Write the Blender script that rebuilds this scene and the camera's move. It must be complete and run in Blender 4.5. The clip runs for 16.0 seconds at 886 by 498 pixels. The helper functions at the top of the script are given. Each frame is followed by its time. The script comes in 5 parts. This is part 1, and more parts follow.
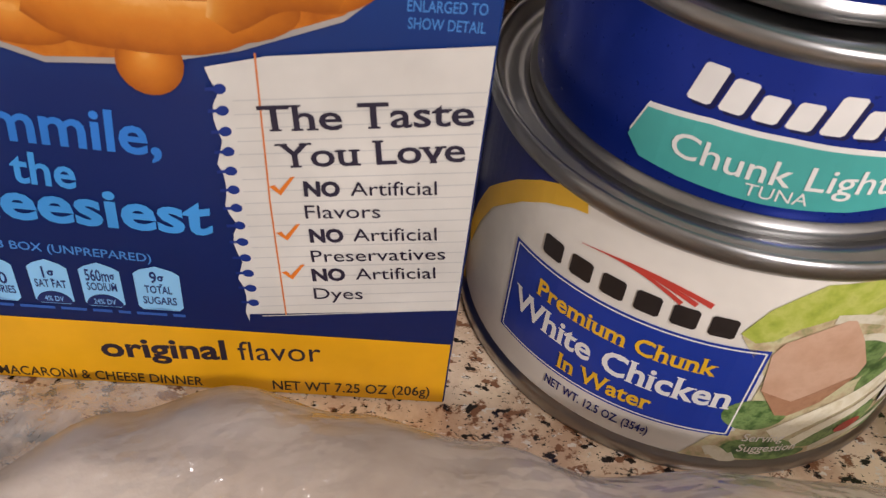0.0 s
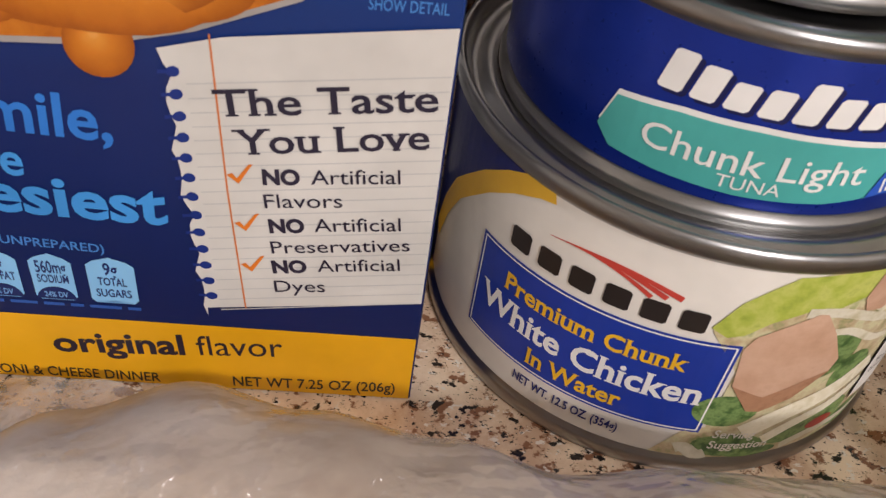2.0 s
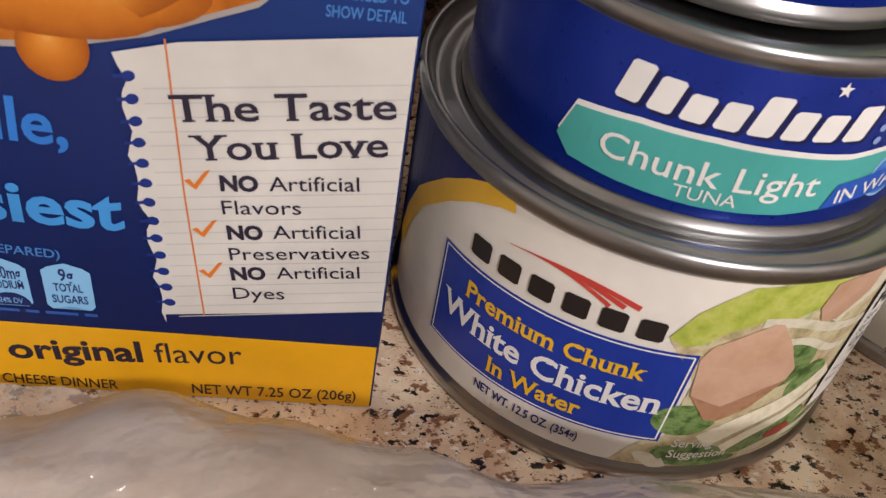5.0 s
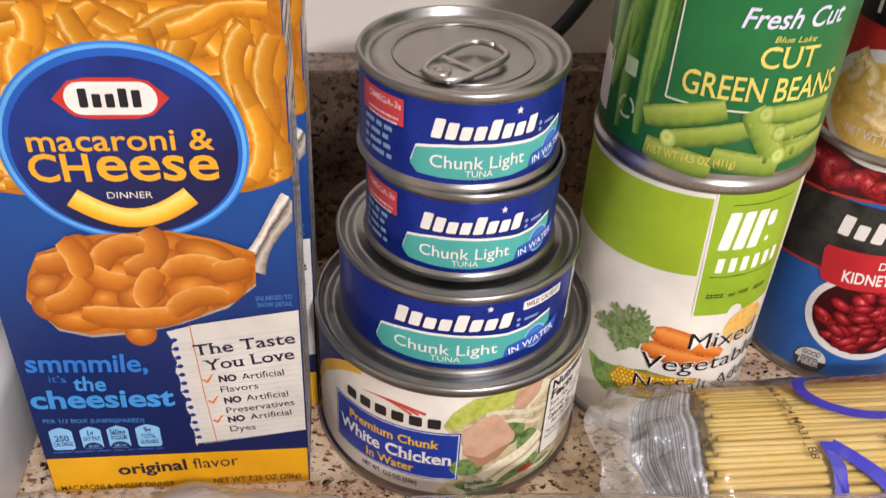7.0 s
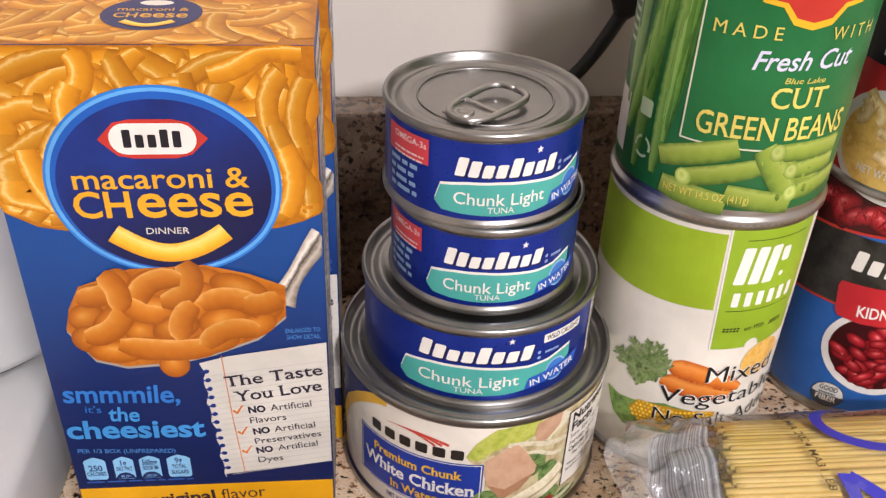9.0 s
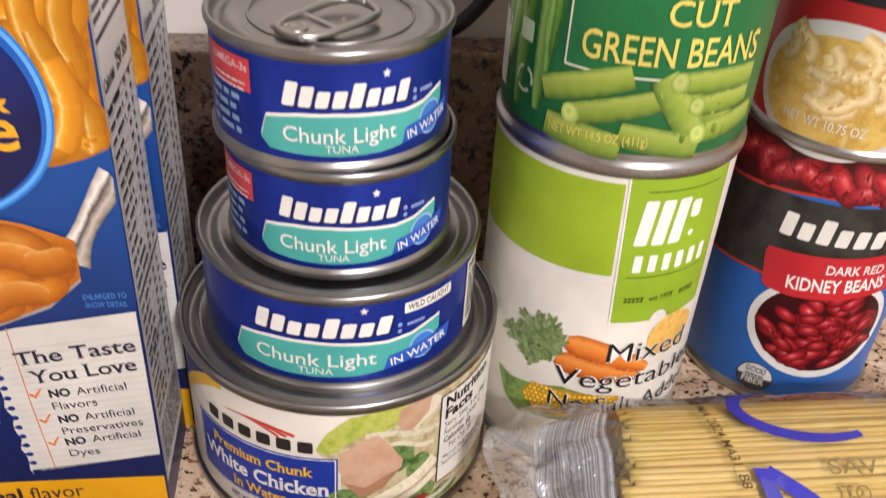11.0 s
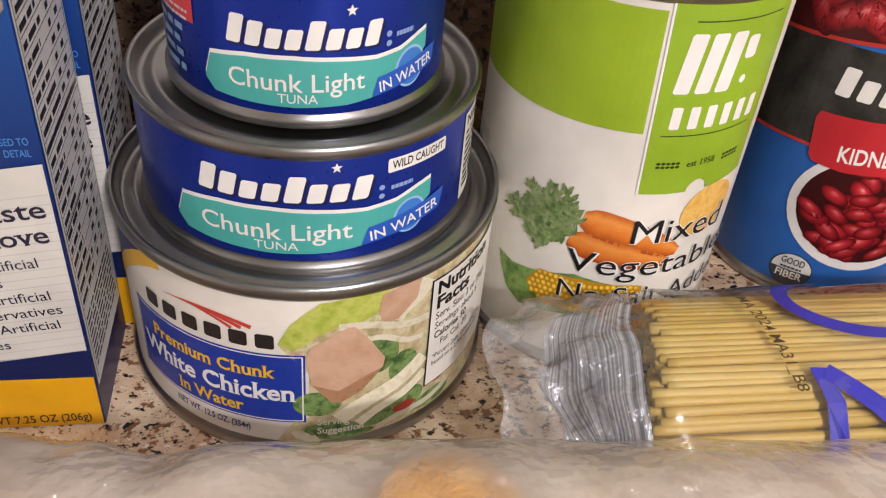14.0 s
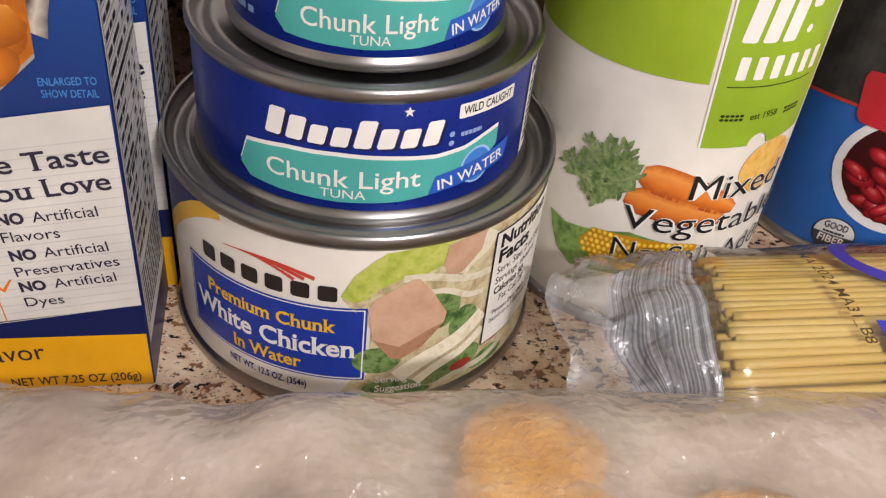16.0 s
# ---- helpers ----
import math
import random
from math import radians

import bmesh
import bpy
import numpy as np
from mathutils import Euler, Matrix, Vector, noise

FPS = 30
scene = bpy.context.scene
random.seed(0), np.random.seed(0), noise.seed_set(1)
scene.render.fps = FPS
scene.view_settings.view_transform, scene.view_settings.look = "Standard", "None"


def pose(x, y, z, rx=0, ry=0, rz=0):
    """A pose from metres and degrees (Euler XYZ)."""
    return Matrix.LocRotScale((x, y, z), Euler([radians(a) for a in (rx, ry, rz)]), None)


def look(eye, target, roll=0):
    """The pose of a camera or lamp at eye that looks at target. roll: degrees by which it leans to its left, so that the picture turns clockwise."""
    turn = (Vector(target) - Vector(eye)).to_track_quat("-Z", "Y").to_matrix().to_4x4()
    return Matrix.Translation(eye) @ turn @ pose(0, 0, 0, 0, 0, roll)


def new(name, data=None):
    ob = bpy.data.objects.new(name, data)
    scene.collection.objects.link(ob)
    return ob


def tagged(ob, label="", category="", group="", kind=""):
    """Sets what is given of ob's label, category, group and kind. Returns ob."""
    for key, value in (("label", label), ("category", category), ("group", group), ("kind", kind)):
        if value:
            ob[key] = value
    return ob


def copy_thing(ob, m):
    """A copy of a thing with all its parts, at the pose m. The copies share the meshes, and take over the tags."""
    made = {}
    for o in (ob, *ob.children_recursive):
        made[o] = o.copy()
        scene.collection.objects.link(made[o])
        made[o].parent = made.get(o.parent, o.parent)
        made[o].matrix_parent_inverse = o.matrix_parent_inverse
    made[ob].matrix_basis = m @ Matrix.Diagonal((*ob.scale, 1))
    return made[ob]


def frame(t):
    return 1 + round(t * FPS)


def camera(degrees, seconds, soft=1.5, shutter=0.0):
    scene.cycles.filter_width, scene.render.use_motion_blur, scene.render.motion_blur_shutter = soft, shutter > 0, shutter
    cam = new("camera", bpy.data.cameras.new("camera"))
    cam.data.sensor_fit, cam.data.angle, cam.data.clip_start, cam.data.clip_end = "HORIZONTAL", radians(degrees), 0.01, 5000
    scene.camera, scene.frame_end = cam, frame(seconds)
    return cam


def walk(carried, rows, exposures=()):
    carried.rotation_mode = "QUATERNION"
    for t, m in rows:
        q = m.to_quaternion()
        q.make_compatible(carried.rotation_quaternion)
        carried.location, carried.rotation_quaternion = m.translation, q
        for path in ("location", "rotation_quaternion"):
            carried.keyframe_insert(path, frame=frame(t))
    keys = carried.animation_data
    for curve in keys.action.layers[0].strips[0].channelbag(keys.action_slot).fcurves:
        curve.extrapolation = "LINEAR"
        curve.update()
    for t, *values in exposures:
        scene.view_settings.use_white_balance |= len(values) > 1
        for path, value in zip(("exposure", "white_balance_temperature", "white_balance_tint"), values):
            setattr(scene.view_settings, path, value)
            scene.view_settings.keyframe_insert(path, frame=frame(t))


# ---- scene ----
import collections

cam = camera(51.932, 16.0, 1.2, 0.25)
PATH = [
    (0, (-0.01362, -0.11548, 0.15086), (0.04591, 0.61490, -0.52959), 7.283),
    (0.5, (-0.01266, -0.11342, 0.14940), (0.05304, 0.61483, -0.53275), 7.628),
    (1, (-0.01119, -0.11287, 0.14870), (0.05427, 0.61547, -0.53339), 7.727),
    (1.5, (-0.01292, -0.11335, 0.14855), (0.06245, 0.61751, -0.52980), 8.223),
    (2, (-0.01123, -0.11291, 0.14707), (0.07410, 0.61621, -0.53198), 8.847),
    (2.5, (-0.01280, -0.11307, 0.14865), (0.07928, 0.61714, -0.52834), 9.192),
    (3, (-0.01113, -0.11203, 0.14683), (0.08615, 0.61640, -0.53135), 9.558),
    (3.5, (-0.01097, -0.11156, 0.14587), (0.09146, 0.61830, -0.53001), 9.982),
    (6, (-0.00656, -0.11778, 0.15242), (0.10501, 0.61822, -0.51530), 10.494),
    (6.2, (-0.00566, -0.13397, 0.17272), (0.10586, 0.59313, -0.50470), 10.290),
    (6.5, (0.00163, -0.17237, 0.21854), (0.10950, 0.55634, -0.45774), 9.016),
    (7, (0.01473, -0.22421, 0.27446), (0.12200, 0.57207, -0.32088), 3.369),
    (7.5, (0.00860, -0.23367, 0.27938), (0.11337, 0.58046, -0.29176), 2.996),
    (8, (0.00483, -0.23594, 0.27899), (0.10289, 0.58206, -0.28781), 2.918),
    (8.5, (0.00799, -0.23540, 0.28028), (0.09909, 0.58889, -0.27852), 2.521),
    (8.7, (0.00890, -0.23572, 0.27955), (0.09746, 0.59055, -0.27671), 2.419),
    (10.8, (0.04887, -0.20325, 0.25191), (0.16806, 0.61783, -0.30631), 3.772),
    (11, (0.05287, -0.20007, 0.24249), (0.17286, 0.61425, -0.32539), 3.979),
    (11.5, (0.05951, -0.18057, 0.19453), (0.17393, 0.60220, -0.41718), 3.760),
    (12, (0.05590, -0.17631, 0.19497), (0.17712, 0.59849, -0.42551), 4.271),
    (12.5, (0.05449, -0.17288, 0.19613), (0.17968, 0.59786, -0.42859), 4.690),
    (13, (0.05328, -0.17024, 0.19621), (0.18646, 0.59688, -0.43133), 5.160),
    (13.5, (0.05486, -0.16974, 0.19640), (0.19328, 0.59746, -0.42989), 5.356),
    (14, (0.05518, -0.16838, 0.19705), (0.19927, 0.59586, -0.43158), 5.675),
    (14.5, (0.05632, -0.17008, 0.19306), (0.20074, 0.59394, -0.43576), 5.638),
    (15, (0.04407, -0.17125, 0.18776), (0.19483, 0.59265, -0.43972), 5.904),
    (15.5, (0.03508, -0.17261, 0.18437), (0.19202, 0.59113, -0.44178), 6.243),
    (16, (0.03565, -0.17016, 0.18411), (0.20067, 0.59107, -0.44302), 6.648),
]
EXPOSURES = [(0, -0.36), (6.0, -0.36), (6.8, -0.05), (11.0, -0.06), (11.5, -0.12), (12.3, -0.25), (16.0, -0.25)]
walk(cam, [(t, look(eye, target, roll)) for t, eye, target, roll in PATH], EXPOSURES)
cam.data.dof.use_dof, cam.data.dof.focus_distance, cam.data.dof.aperture_fstop = True, 0.220, 60.0

# ---- light: one warm ceiling fixture of the kitchen, and the closed room round it ----
world = bpy.data.worlds.new("room_air")
scene.world = world
world.use_nodes = True
world.node_tree.nodes["Background"].inputs[0].default_value = (1.0, 0.95, 0.88, 1)
world.node_tree.nodes["Background"].inputs[1].default_value = 0.03


def area_lamp(name, loc, target, size, power, color):
    data = bpy.data.lights.new(name, "AREA")
    data.shape, data.size, data.energy, data.color = "DISK", size, power, color
    ob = new(name, data)
    ob.matrix_world = look(loc, target)
    return ob


LAMPS = ((0.66, -2.05, 55), (0.48, -0.95, 13))
for lx, ly, watts in LAMPS:
    area_lamp("ceiling_light_beam", (lx, ly, 1.44), (lx + (0.1 - lx) * 0.5, ly + (0.0 - ly) * 0.5, 0.3), 0.26, watts, (1.0, 0.942, 0.975))


# ---- materials ----
def lin(hexa):
    out = []
    for i in (0, 2, 4):
        c = int(hexa[i:i + 2], 16) / 255
        out.append(c / 12.92 if c <= 0.04045 else ((c + 0.055) / 1.055) ** 2.4)
    return tuple(out)


MATS = {}


def base_mat(name):
    m = bpy.data.materials.new(name)
    m.use_nodes = True
    return m, m.node_tree.nodes, m.node_tree.links, m.node_tree.nodes["Principled BSDF"]


def noise_node(n, l, scale, detail=3.0, rough=0.55, coords="Object", stretch=None):
    tc = n.new("ShaderNodeTexCoord")
    tex = n.new("ShaderNodeTexNoise")
    tex.inputs["Scale"].default_value = scale
    tex.inputs["Detail"].default_value = detail
    tex.inputs["Roughness"].default_value = rough
    if stretch:
        mp = n.new("ShaderNodeMapping")
        mp.inputs["Scale"].default_value = stretch
        l.new(tc.outputs[coords], mp.inputs["Vector"])
        l.new(mp.outputs["Vector"], tex.inputs["Vector"])
    else:
        l.new(tc.outputs[coords], tex.inputs["Vector"])
    return tex


def ramp_node(n, stops, mode="LINEAR"):
    r = n.new("ShaderNodeValToRGB")
    r.color_ramp.interpolation = mode
    e = r.color_ramp.elements
    while len(e) < len(stops):
        e.new(0.5)
    for i, (p, c) in enumerate(stops):
        e[i].position, e[i].color = p, (*c, 1)
    return r


def mix_node(n, l, fac, a, b):
    m = n.new("ShaderNodeMix")
    m.data_type = "RGBA"
    for sock, v in ((m.inputs[0], fac), (m.inputs[6], a), (m.inputs[7], b)):
        if isinstance(v, (int, float)):
            sock.default_value = v
        elif isinstance(v, tuple):
            sock.default_value = (*v, 1)
        else:
            l.new(v, sock)
    return m.outputs[2]


def add_bump(n, l, bsdf, height, strength, dist):
    b = n.new("ShaderNodeBump")
    b.inputs["Strength"].default_value = strength
    b.inputs["Distance"].default_value = dist
    l.new(height, b.inputs["Height"])
    l.new(b.outputs["Normal"], bsdf.inputs["Normal"])


def ink(hexa, rough=0.38, coat=0.10, vary=0.10):
    """A printed colour: slight unevenness of the ink and of the varnish."""
    key = (hexa, rough, coat, vary)
    if key in MATS:
        return MATS[key]
    m, n, l, p = base_mat("ink_" + hexa)
    c = lin(hexa)
    big = noise_node(n, l, 35, 4)
    dark = tuple(v * (1 - vary * 1.6) for v in c)
    lite = tuple(min(1, v * (1 + vary) + 0.004) for v in c)
    r = ramp_node(n, [(0.3, dark), (0.7, lite)])
    l.new(big.outputs["Fac"], r.inputs["Fac"])
    l.new(r.outputs["Color"], p.inputs["Base Color"])
    fine = noise_node(n, l, 900, 2)
    mr = n.new("ShaderNodeMapRange")
    mr.inputs["To Min"].default_value, mr.inputs["To Max"].default_value = rough - 0.06, rough + 0.08
    l.new(fine.outputs["Fac"], mr.inputs["Value"])
    l.new(mr.outputs["Result"], p.inputs["Roughness"])
    p.inputs["Specular IOR Level"].default_value = 0.32
    p.inputs["Coat Weight"].default_value = coat
    p.inputs["Coat Roughness"].default_value = 0.14
    soft = noise_node(n, l, 60, 2)
    add_bump(n, l, p, soft.outputs["Fac"], 0.12, 0.0006)
    MATS[key] = m
    return m


def photo(name, hexes, scale=260, rough=0.36):
    """A printed picture of food: several tones mottled together."""
    if name in MATS:
        return MATS[name]
    m, n, l, p = base_mat(name)
    tex = noise_node(n, l, scale, 5, 0.6)
    k = len(hexes)
    r = ramp_node(n, [(0.28 + 0.44 * i / max(1, k - 1), lin(h)) for i, h in enumerate(hexes)])
    l.new(tex.outputs["Fac"], r.inputs["Fac"])
    geo = n.new("ShaderNodeNewGeometry")
    hsv = n.new("ShaderNodeHueSaturation")
    mr = n.new("ShaderNodeMapRange")
    mr.inputs["To Min"].default_value, mr.inputs["To Max"].default_value = 0.8, 1.2
    l.new(geo.outputs["Random Per Island"], mr.inputs["Value"])
    l.new(mr.outputs["Result"], hsv.inputs["Value"])
    l.new(r.outputs["Color"], hsv.inputs["Color"])
    l.new(hsv.outputs["Color"], p.inputs["Base Color"])
    p.inputs["Roughness"].default_value = rough
    p.inputs["Specular IOR Level"].default_value = 0.32
    p.inputs["Coat Weight"].default_value = 0.10
    p.inputs["Coat Roughness"].default_value = 0.14
    MATS[name] = m
    return m


def tube_print(name, stops, rough=0.36, vary=0.16):
    """A printed picture of tube-shaped food: the tone runs across each piece (UV y)."""
    if name in MATS:
        return MATS[name]
    m, n, l, p = base_mat(name)
    uv = n.new("ShaderNodeUVMap")
    sep = n.new("ShaderNodeSeparateXYZ")
    l.new(uv.outputs["UV"], sep.inputs["Vector"])
    wob = noise_node(n, l, 330, 3)
    ad = n.new("ShaderNodeMath")
    ad.operation = "MULTIPLY_ADD"
    ad.inputs[1].default_value, ad.inputs[2].default_value = 0.30, -0.15
    l.new(wob.outputs["Fac"], ad.inputs[0])
    sm = n.new("ShaderNodeMath")
    l.new(sep.outputs["Y"], sm.inputs[0])
    l.new(ad.outputs["Value"], sm.inputs[1])
    r = ramp_node(n, [(q, lin(h)) for q, h in stops])
    l.new(sm.outputs["Value"], r.inputs["Fac"])
    geo = n.new("ShaderNodeNewGeometry")
    hsv = n.new("ShaderNodeHueSaturation")
    mr = n.new("ShaderNodeMapRange")
    mr.inputs["To Min"].default_value, mr.inputs["To Max"].default_value = 1 - vary, 1 + vary
    l.new(geo.outputs["Random Per Island"], mr.inputs["Value"])
    l.new(mr.outputs["Result"], hsv.inputs["Value"])
    l.new(r.outputs["Color"], hsv.inputs["Color"])
    l.new(hsv.outputs["Color"], p.inputs["Base Color"])
    p.inputs["Roughness"].default_value = rough
    p.inputs["Specular IOR Level"].default_value = 0.32
    p.inputs["Coat Weight"].default_value = 0.10
    p.inputs["Coat Roughness"].default_value = 0.14
    MATS[name] = m
    return m


def tin(name, color, rough):
    m, n, l, p = base_mat(name)
    tex = noise_node(n, l, 60, 4, 0.6)
    r = ramp_node(n, [(0.3, tuple(c * 0.86 for c in color)), (0.7, color)])
    l.new(tex.outputs["Fac"], r.inputs["Fac"])
    l.new(r.outputs["Color"], p.inputs["Base Color"])
    p.inputs["Metallic"].default_value = 1.0
    fine = noise_node(n, l, 70, 3)
    mr = n.new("ShaderNodeMapRange")
    mr.inputs["To Min"].default_value, mr.inputs["To Max"].default_value = rough - 0.05, rough + 0.09
    l.new(fine.outputs["Fac"], mr.inputs["Value"])
    l.new(mr.outputs["Result"], p.inputs["Roughness"])
    return m


def granite(name, tones, gloss):
    """Polished granite: cream ground, brown clouds, rust grains, black flecks and pale quartz."""
    m, n, l, p = base_mat(name)
    ground, cloud, rust, black, quartz = tones
    big = noise_node(n, l, 55, 6, 0.65)
    r1 = ramp_node(n, [(0.40, ground), (0.60, cloud)])
    l.new(big.outputs["Fac"], r1.inputs["Fac"])
    col = r1.outputs["Color"]
    for scale, lo, hi, tone, det in ((210, 0.545, 0.59, rust, 6), (330, 0.60, 0.63, quartz, 4), (260, 0.565, 0.600, black, 7), (720, 0.63, 0.66, black, 3)):
        tex = noise_node(n, l, scale, det, 0.62, stretch=(1, 1 + scale / 1000, 1))
        rr = ramp_node(n, [(lo, (0, 0, 0)), (hi, (1, 1, 1))])
        l.new(tex.outputs["Fac"], rr.inputs["Fac"])
        col = mix_node(n, l, rr.outputs["Color"], col, tone)
    l.new(col, p.inputs["Base Color"])
    p.inputs["Roughness"].default_value = gloss
    p.inputs["Coat Weight"].default_value = 0.3
    p.inputs["Coat Roughness"].default_value = 0.08
    add_bump(n, l, p, noise_node(n, l, 500, 3).outputs["Fac"], 0.05, 0.0004)
    return m


def painted(name, color, rough=0.6, scale=14.0, relief=0.15):
    m, n, l, p = base_mat(name)
    tex = noise_node(n, l, scale, 5, 0.6)
    r = ramp_node(n, [(0.3, tuple(c * 0.93 for c in color)), (0.7, color)])
    l.new(tex.outputs["Fac"], r.inputs["Fac"])
    l.new(r.outputs["Color"], p.inputs["Base Color"])
    p.inputs["Roughness"].default_value = rough
    add_bump(n, l, p, noise_node(n, l, scale * 25, 4).outputs["Fac"], relief, 0.001)
    return m


def film(name, tint, clear, rough, wrinkle, cloud=(0.0, 0.0), scale=40):
    """Thin plastic: mostly see-through, with a gloss and, where frosted, a milky scatter."""
    m, n, l, p = base_mat(name)
    p.inputs["Base Color"].default_value = (*tint, 1)
    p.inputs["Roughness"].default_value = rough
    p.inputs["Specular IOR Level"].default_value = 0.6
    tr = n.new("ShaderNodeBsdfTransparent")
    mx = n.new("ShaderNodeMixShader")
    out = n["Material Output"]
    tex = noise_node(n, l, scale, 5, 0.6)
    mr = n.new("ShaderNodeMapRange")
    mr.inputs["From Min"].default_value, mr.inputs["From Max"].default_value = 0.3, 0.7
    mr.inputs["To Min"].default_value, mr.inputs["To Max"].default_value = 1 - clear - cloud[0], 1 - clear + cloud[1]
    l.new(tex.outputs["Fac"], mr.inputs["Value"])
    l.new(mr.outputs["Result"], mx.inputs[0])
    l.new(tr.outputs["BSDF"], mx.inputs[1])
    l.new(p.outputs["BSDF"], mx.inputs[2])
    gl = n.new("ShaderNodeBsdfGlossy")
    gl.inputs["Roughness"].default_value = rough * 0.6
    fr = n.new("ShaderNodeFresnel")
    fr.inputs["IOR"].default_value = 1.45
    mx2 = n.new("ShaderNodeMixShader")
    l.new(fr.outputs["Fac"], mx2.inputs[0])
    l.new(mx.outputs["Shader"], mx2.inputs[1])
    l.new(gl.outputs["BSDF"], mx2.inputs[2])
    l.new(mx2.outputs["Shader"], out.inputs["Surface"])
    b = n.new("ShaderNodeBump")
    b.inputs["Strength"].default_value, b.inputs["Distance"].default_value = wrinkle, 0.002
    l.new(noise_node(n, l, scale * 3.2, 4).outputs["Fac"], b.inputs["Height"])
    for s in (p, gl, fr):
        l.new(b.outputs["Normal"], s.inputs["Normal"])
    return m


def frosted(name):
    """Cold, cloudy bag film: milky where it stands off, clearer where food touches it, wet glints."""
    m, n, l, p = base_mat(name)
    cloud = noise_node(n, l, 26, 5, 0.6)
    r = ramp_node(n, [(0.32, (0.42, 0.34, 0.27)), (0.5, (0.56, 0.475, 0.39)), (0.68, (0.68, 0.60, 0.52))])
    l.new(cloud.outputs["Fac"], r.inputs["Fac"])
    l.new(r.outputs["Color"], p.inputs["Base Color"])
    p.inputs["Roughness"].default_value = 0.27
    p.inputs["Specular IOR Level"].default_value = 0.4
    tr = n.new("ShaderNodeBsdfTransparent")
    tr.inputs["Color"].default_value = (0.96, 0.94, 0.91, 1)
    mx = n.new("ShaderNodeMixShader")
    at = n.new("ShaderNodeAttribute")
    at.attribute_name = "frost"
    wob = n.new("ShaderNodeMath")
    wob.operation = "MULTIPLY_ADD"
    wob.inputs[1].default_value = 0.5
    l.new(noise_node(n, l, 60, 4, 0.6).outputs["Fac"], wob.inputs[0])
    l.new(at.outputs["Fac"], wob.inputs[2])
    mr = n.new("ShaderNodeMapRange")
    mr.inputs["From Min"].default_value, mr.inputs["From Max"].default_value = 0.25, 1.10
    mr.inputs["To Min"].default_value, mr.inputs["To Max"].default_value = 0.30, 0.92
    l.new(wob.outputs["Value"], mr.inputs["Value"])
    l.new(mr.outputs["Result"], mx.inputs[0])
    l.new(tr.outputs["BSDF"], mx.inputs[1])
    l.new(p.outputs["BSDF"], mx.inputs[2])
    l.new(mx.outputs["Shader"], n["Material Output"].inputs["Surface"])
    coarse, fine, where = noise_node(n, l, 60, 3), noise_node(n, l, 330, 3), noise_node(n, l, 15, 3)
    rr = ramp_node(n, [(0.38, (0, 0, 0)), (0.50, (1, 1, 1))])
    l.new(where.outputs["Fac"], rr.inputs["Fac"])
    mu = n.new("ShaderNodeMath")
    mu.operation = "MULTIPLY"
    l.new(rr.outputs["Color"], mu.inputs[0])
    l.new(fine.outputs["Fac"], mu.inputs[1])
    ad = n.new("ShaderNodeMath")
    ad.operation = "MULTIPLY_ADD"
    ad.inputs[1].default_value = 0.75
    l.new(mu.outputs["Value"], ad.inputs[0])
    l.new(coarse.outputs["Fac"], ad.inputs[2])
    add_bump(n, l, p, ad.outputs["Value"], 0.22, 0.0022)
    wet = n.new("ShaderNodeBump")
    wet.inputs["Strength"].default_value, wet.inputs["Distance"].default_value = 1.0, 0.0150
    l.new(noise_node(n, l, 150, 1.5).outputs["Fac"], wet.inputs["Height"])
    l.new(wet.outputs["Normal"], p.inputs["Coat Normal"])
    l.new(rr.outputs["Color"], p.inputs["Coat Weight"])
    p.inputs["Coat Roughness"].default_value = 0.10
    return m


# ---- helpers for things and their parts ----
def mesh_of(bm, name):
    me = bpy.data.meshes.new(name)
    bm.to_mesh(me)
    bm.free()
    return me


def part(name, bm, material, parent, label="", smooth=False):
    me = mesh_of(bm, name) if isinstance(bm, bmesh.types.BMesh) else bm
    if material and not me.materials:
        me.materials.append(material)
    if smooth:
        me.shade_smooth()
    ob = new(name, me)
    ob.parent = parent
    if label:
        tagged(ob, label)
    return ob


def thing(name, label, category, loc=(0, 0, 0), rz=0.0, group=""):
    ob = new(name)
    ob.matrix_world = pose(*loc, 0, 0, rz)
    return tagged(ob, label, category, group)


def add_box(bm, lo, hi, bevel=0.0, seg=2):
    res = bmesh.ops.create_cube(bm, size=1.0)
    vs = res["verts"]
    for v in vs:
        v.co = Vector(lo[i] + (v.co[i] + 0.5) * (hi[i] - lo[i]) for i in range(3))
    if bevel:
        es = list({e for v in vs for e in v.link_edges})
        bmesh.ops.bevel(bm, geom=es, offset=bevel, segments=seg, profile=0.5, affect="EDGES")


def lathe(profile, n=96):
    """A turned body from (radius, height) pairs; radius 0 closes it."""
    bm = bmesh.new()
    rings = []
    for r, z in profile:
        if r <= 1e-7:
            rings.append([bm.verts.new((0, 0, z))])
        else:
            rings.append([bm.verts.new((r * math.cos(2 * math.pi * k / n), r * math.sin(2 * math.pi * k / n), z)) for k in range(n)])
    for a, b in zip(rings, rings[1:]):
        for k in range(n):
            j = (k + 1) % n
            if len(a) == 1 and len(b) > 1:
                bm.faces.new((a[0], b[j], b[k]))
            elif len(b) == 1 and len(a) > 1:
                bm.faces.new((a[k], a[j], b[0]))
            elif len(a) > 1:
                bm.faces.new((a[k], a[j], b[j], b[k]))
    return bm


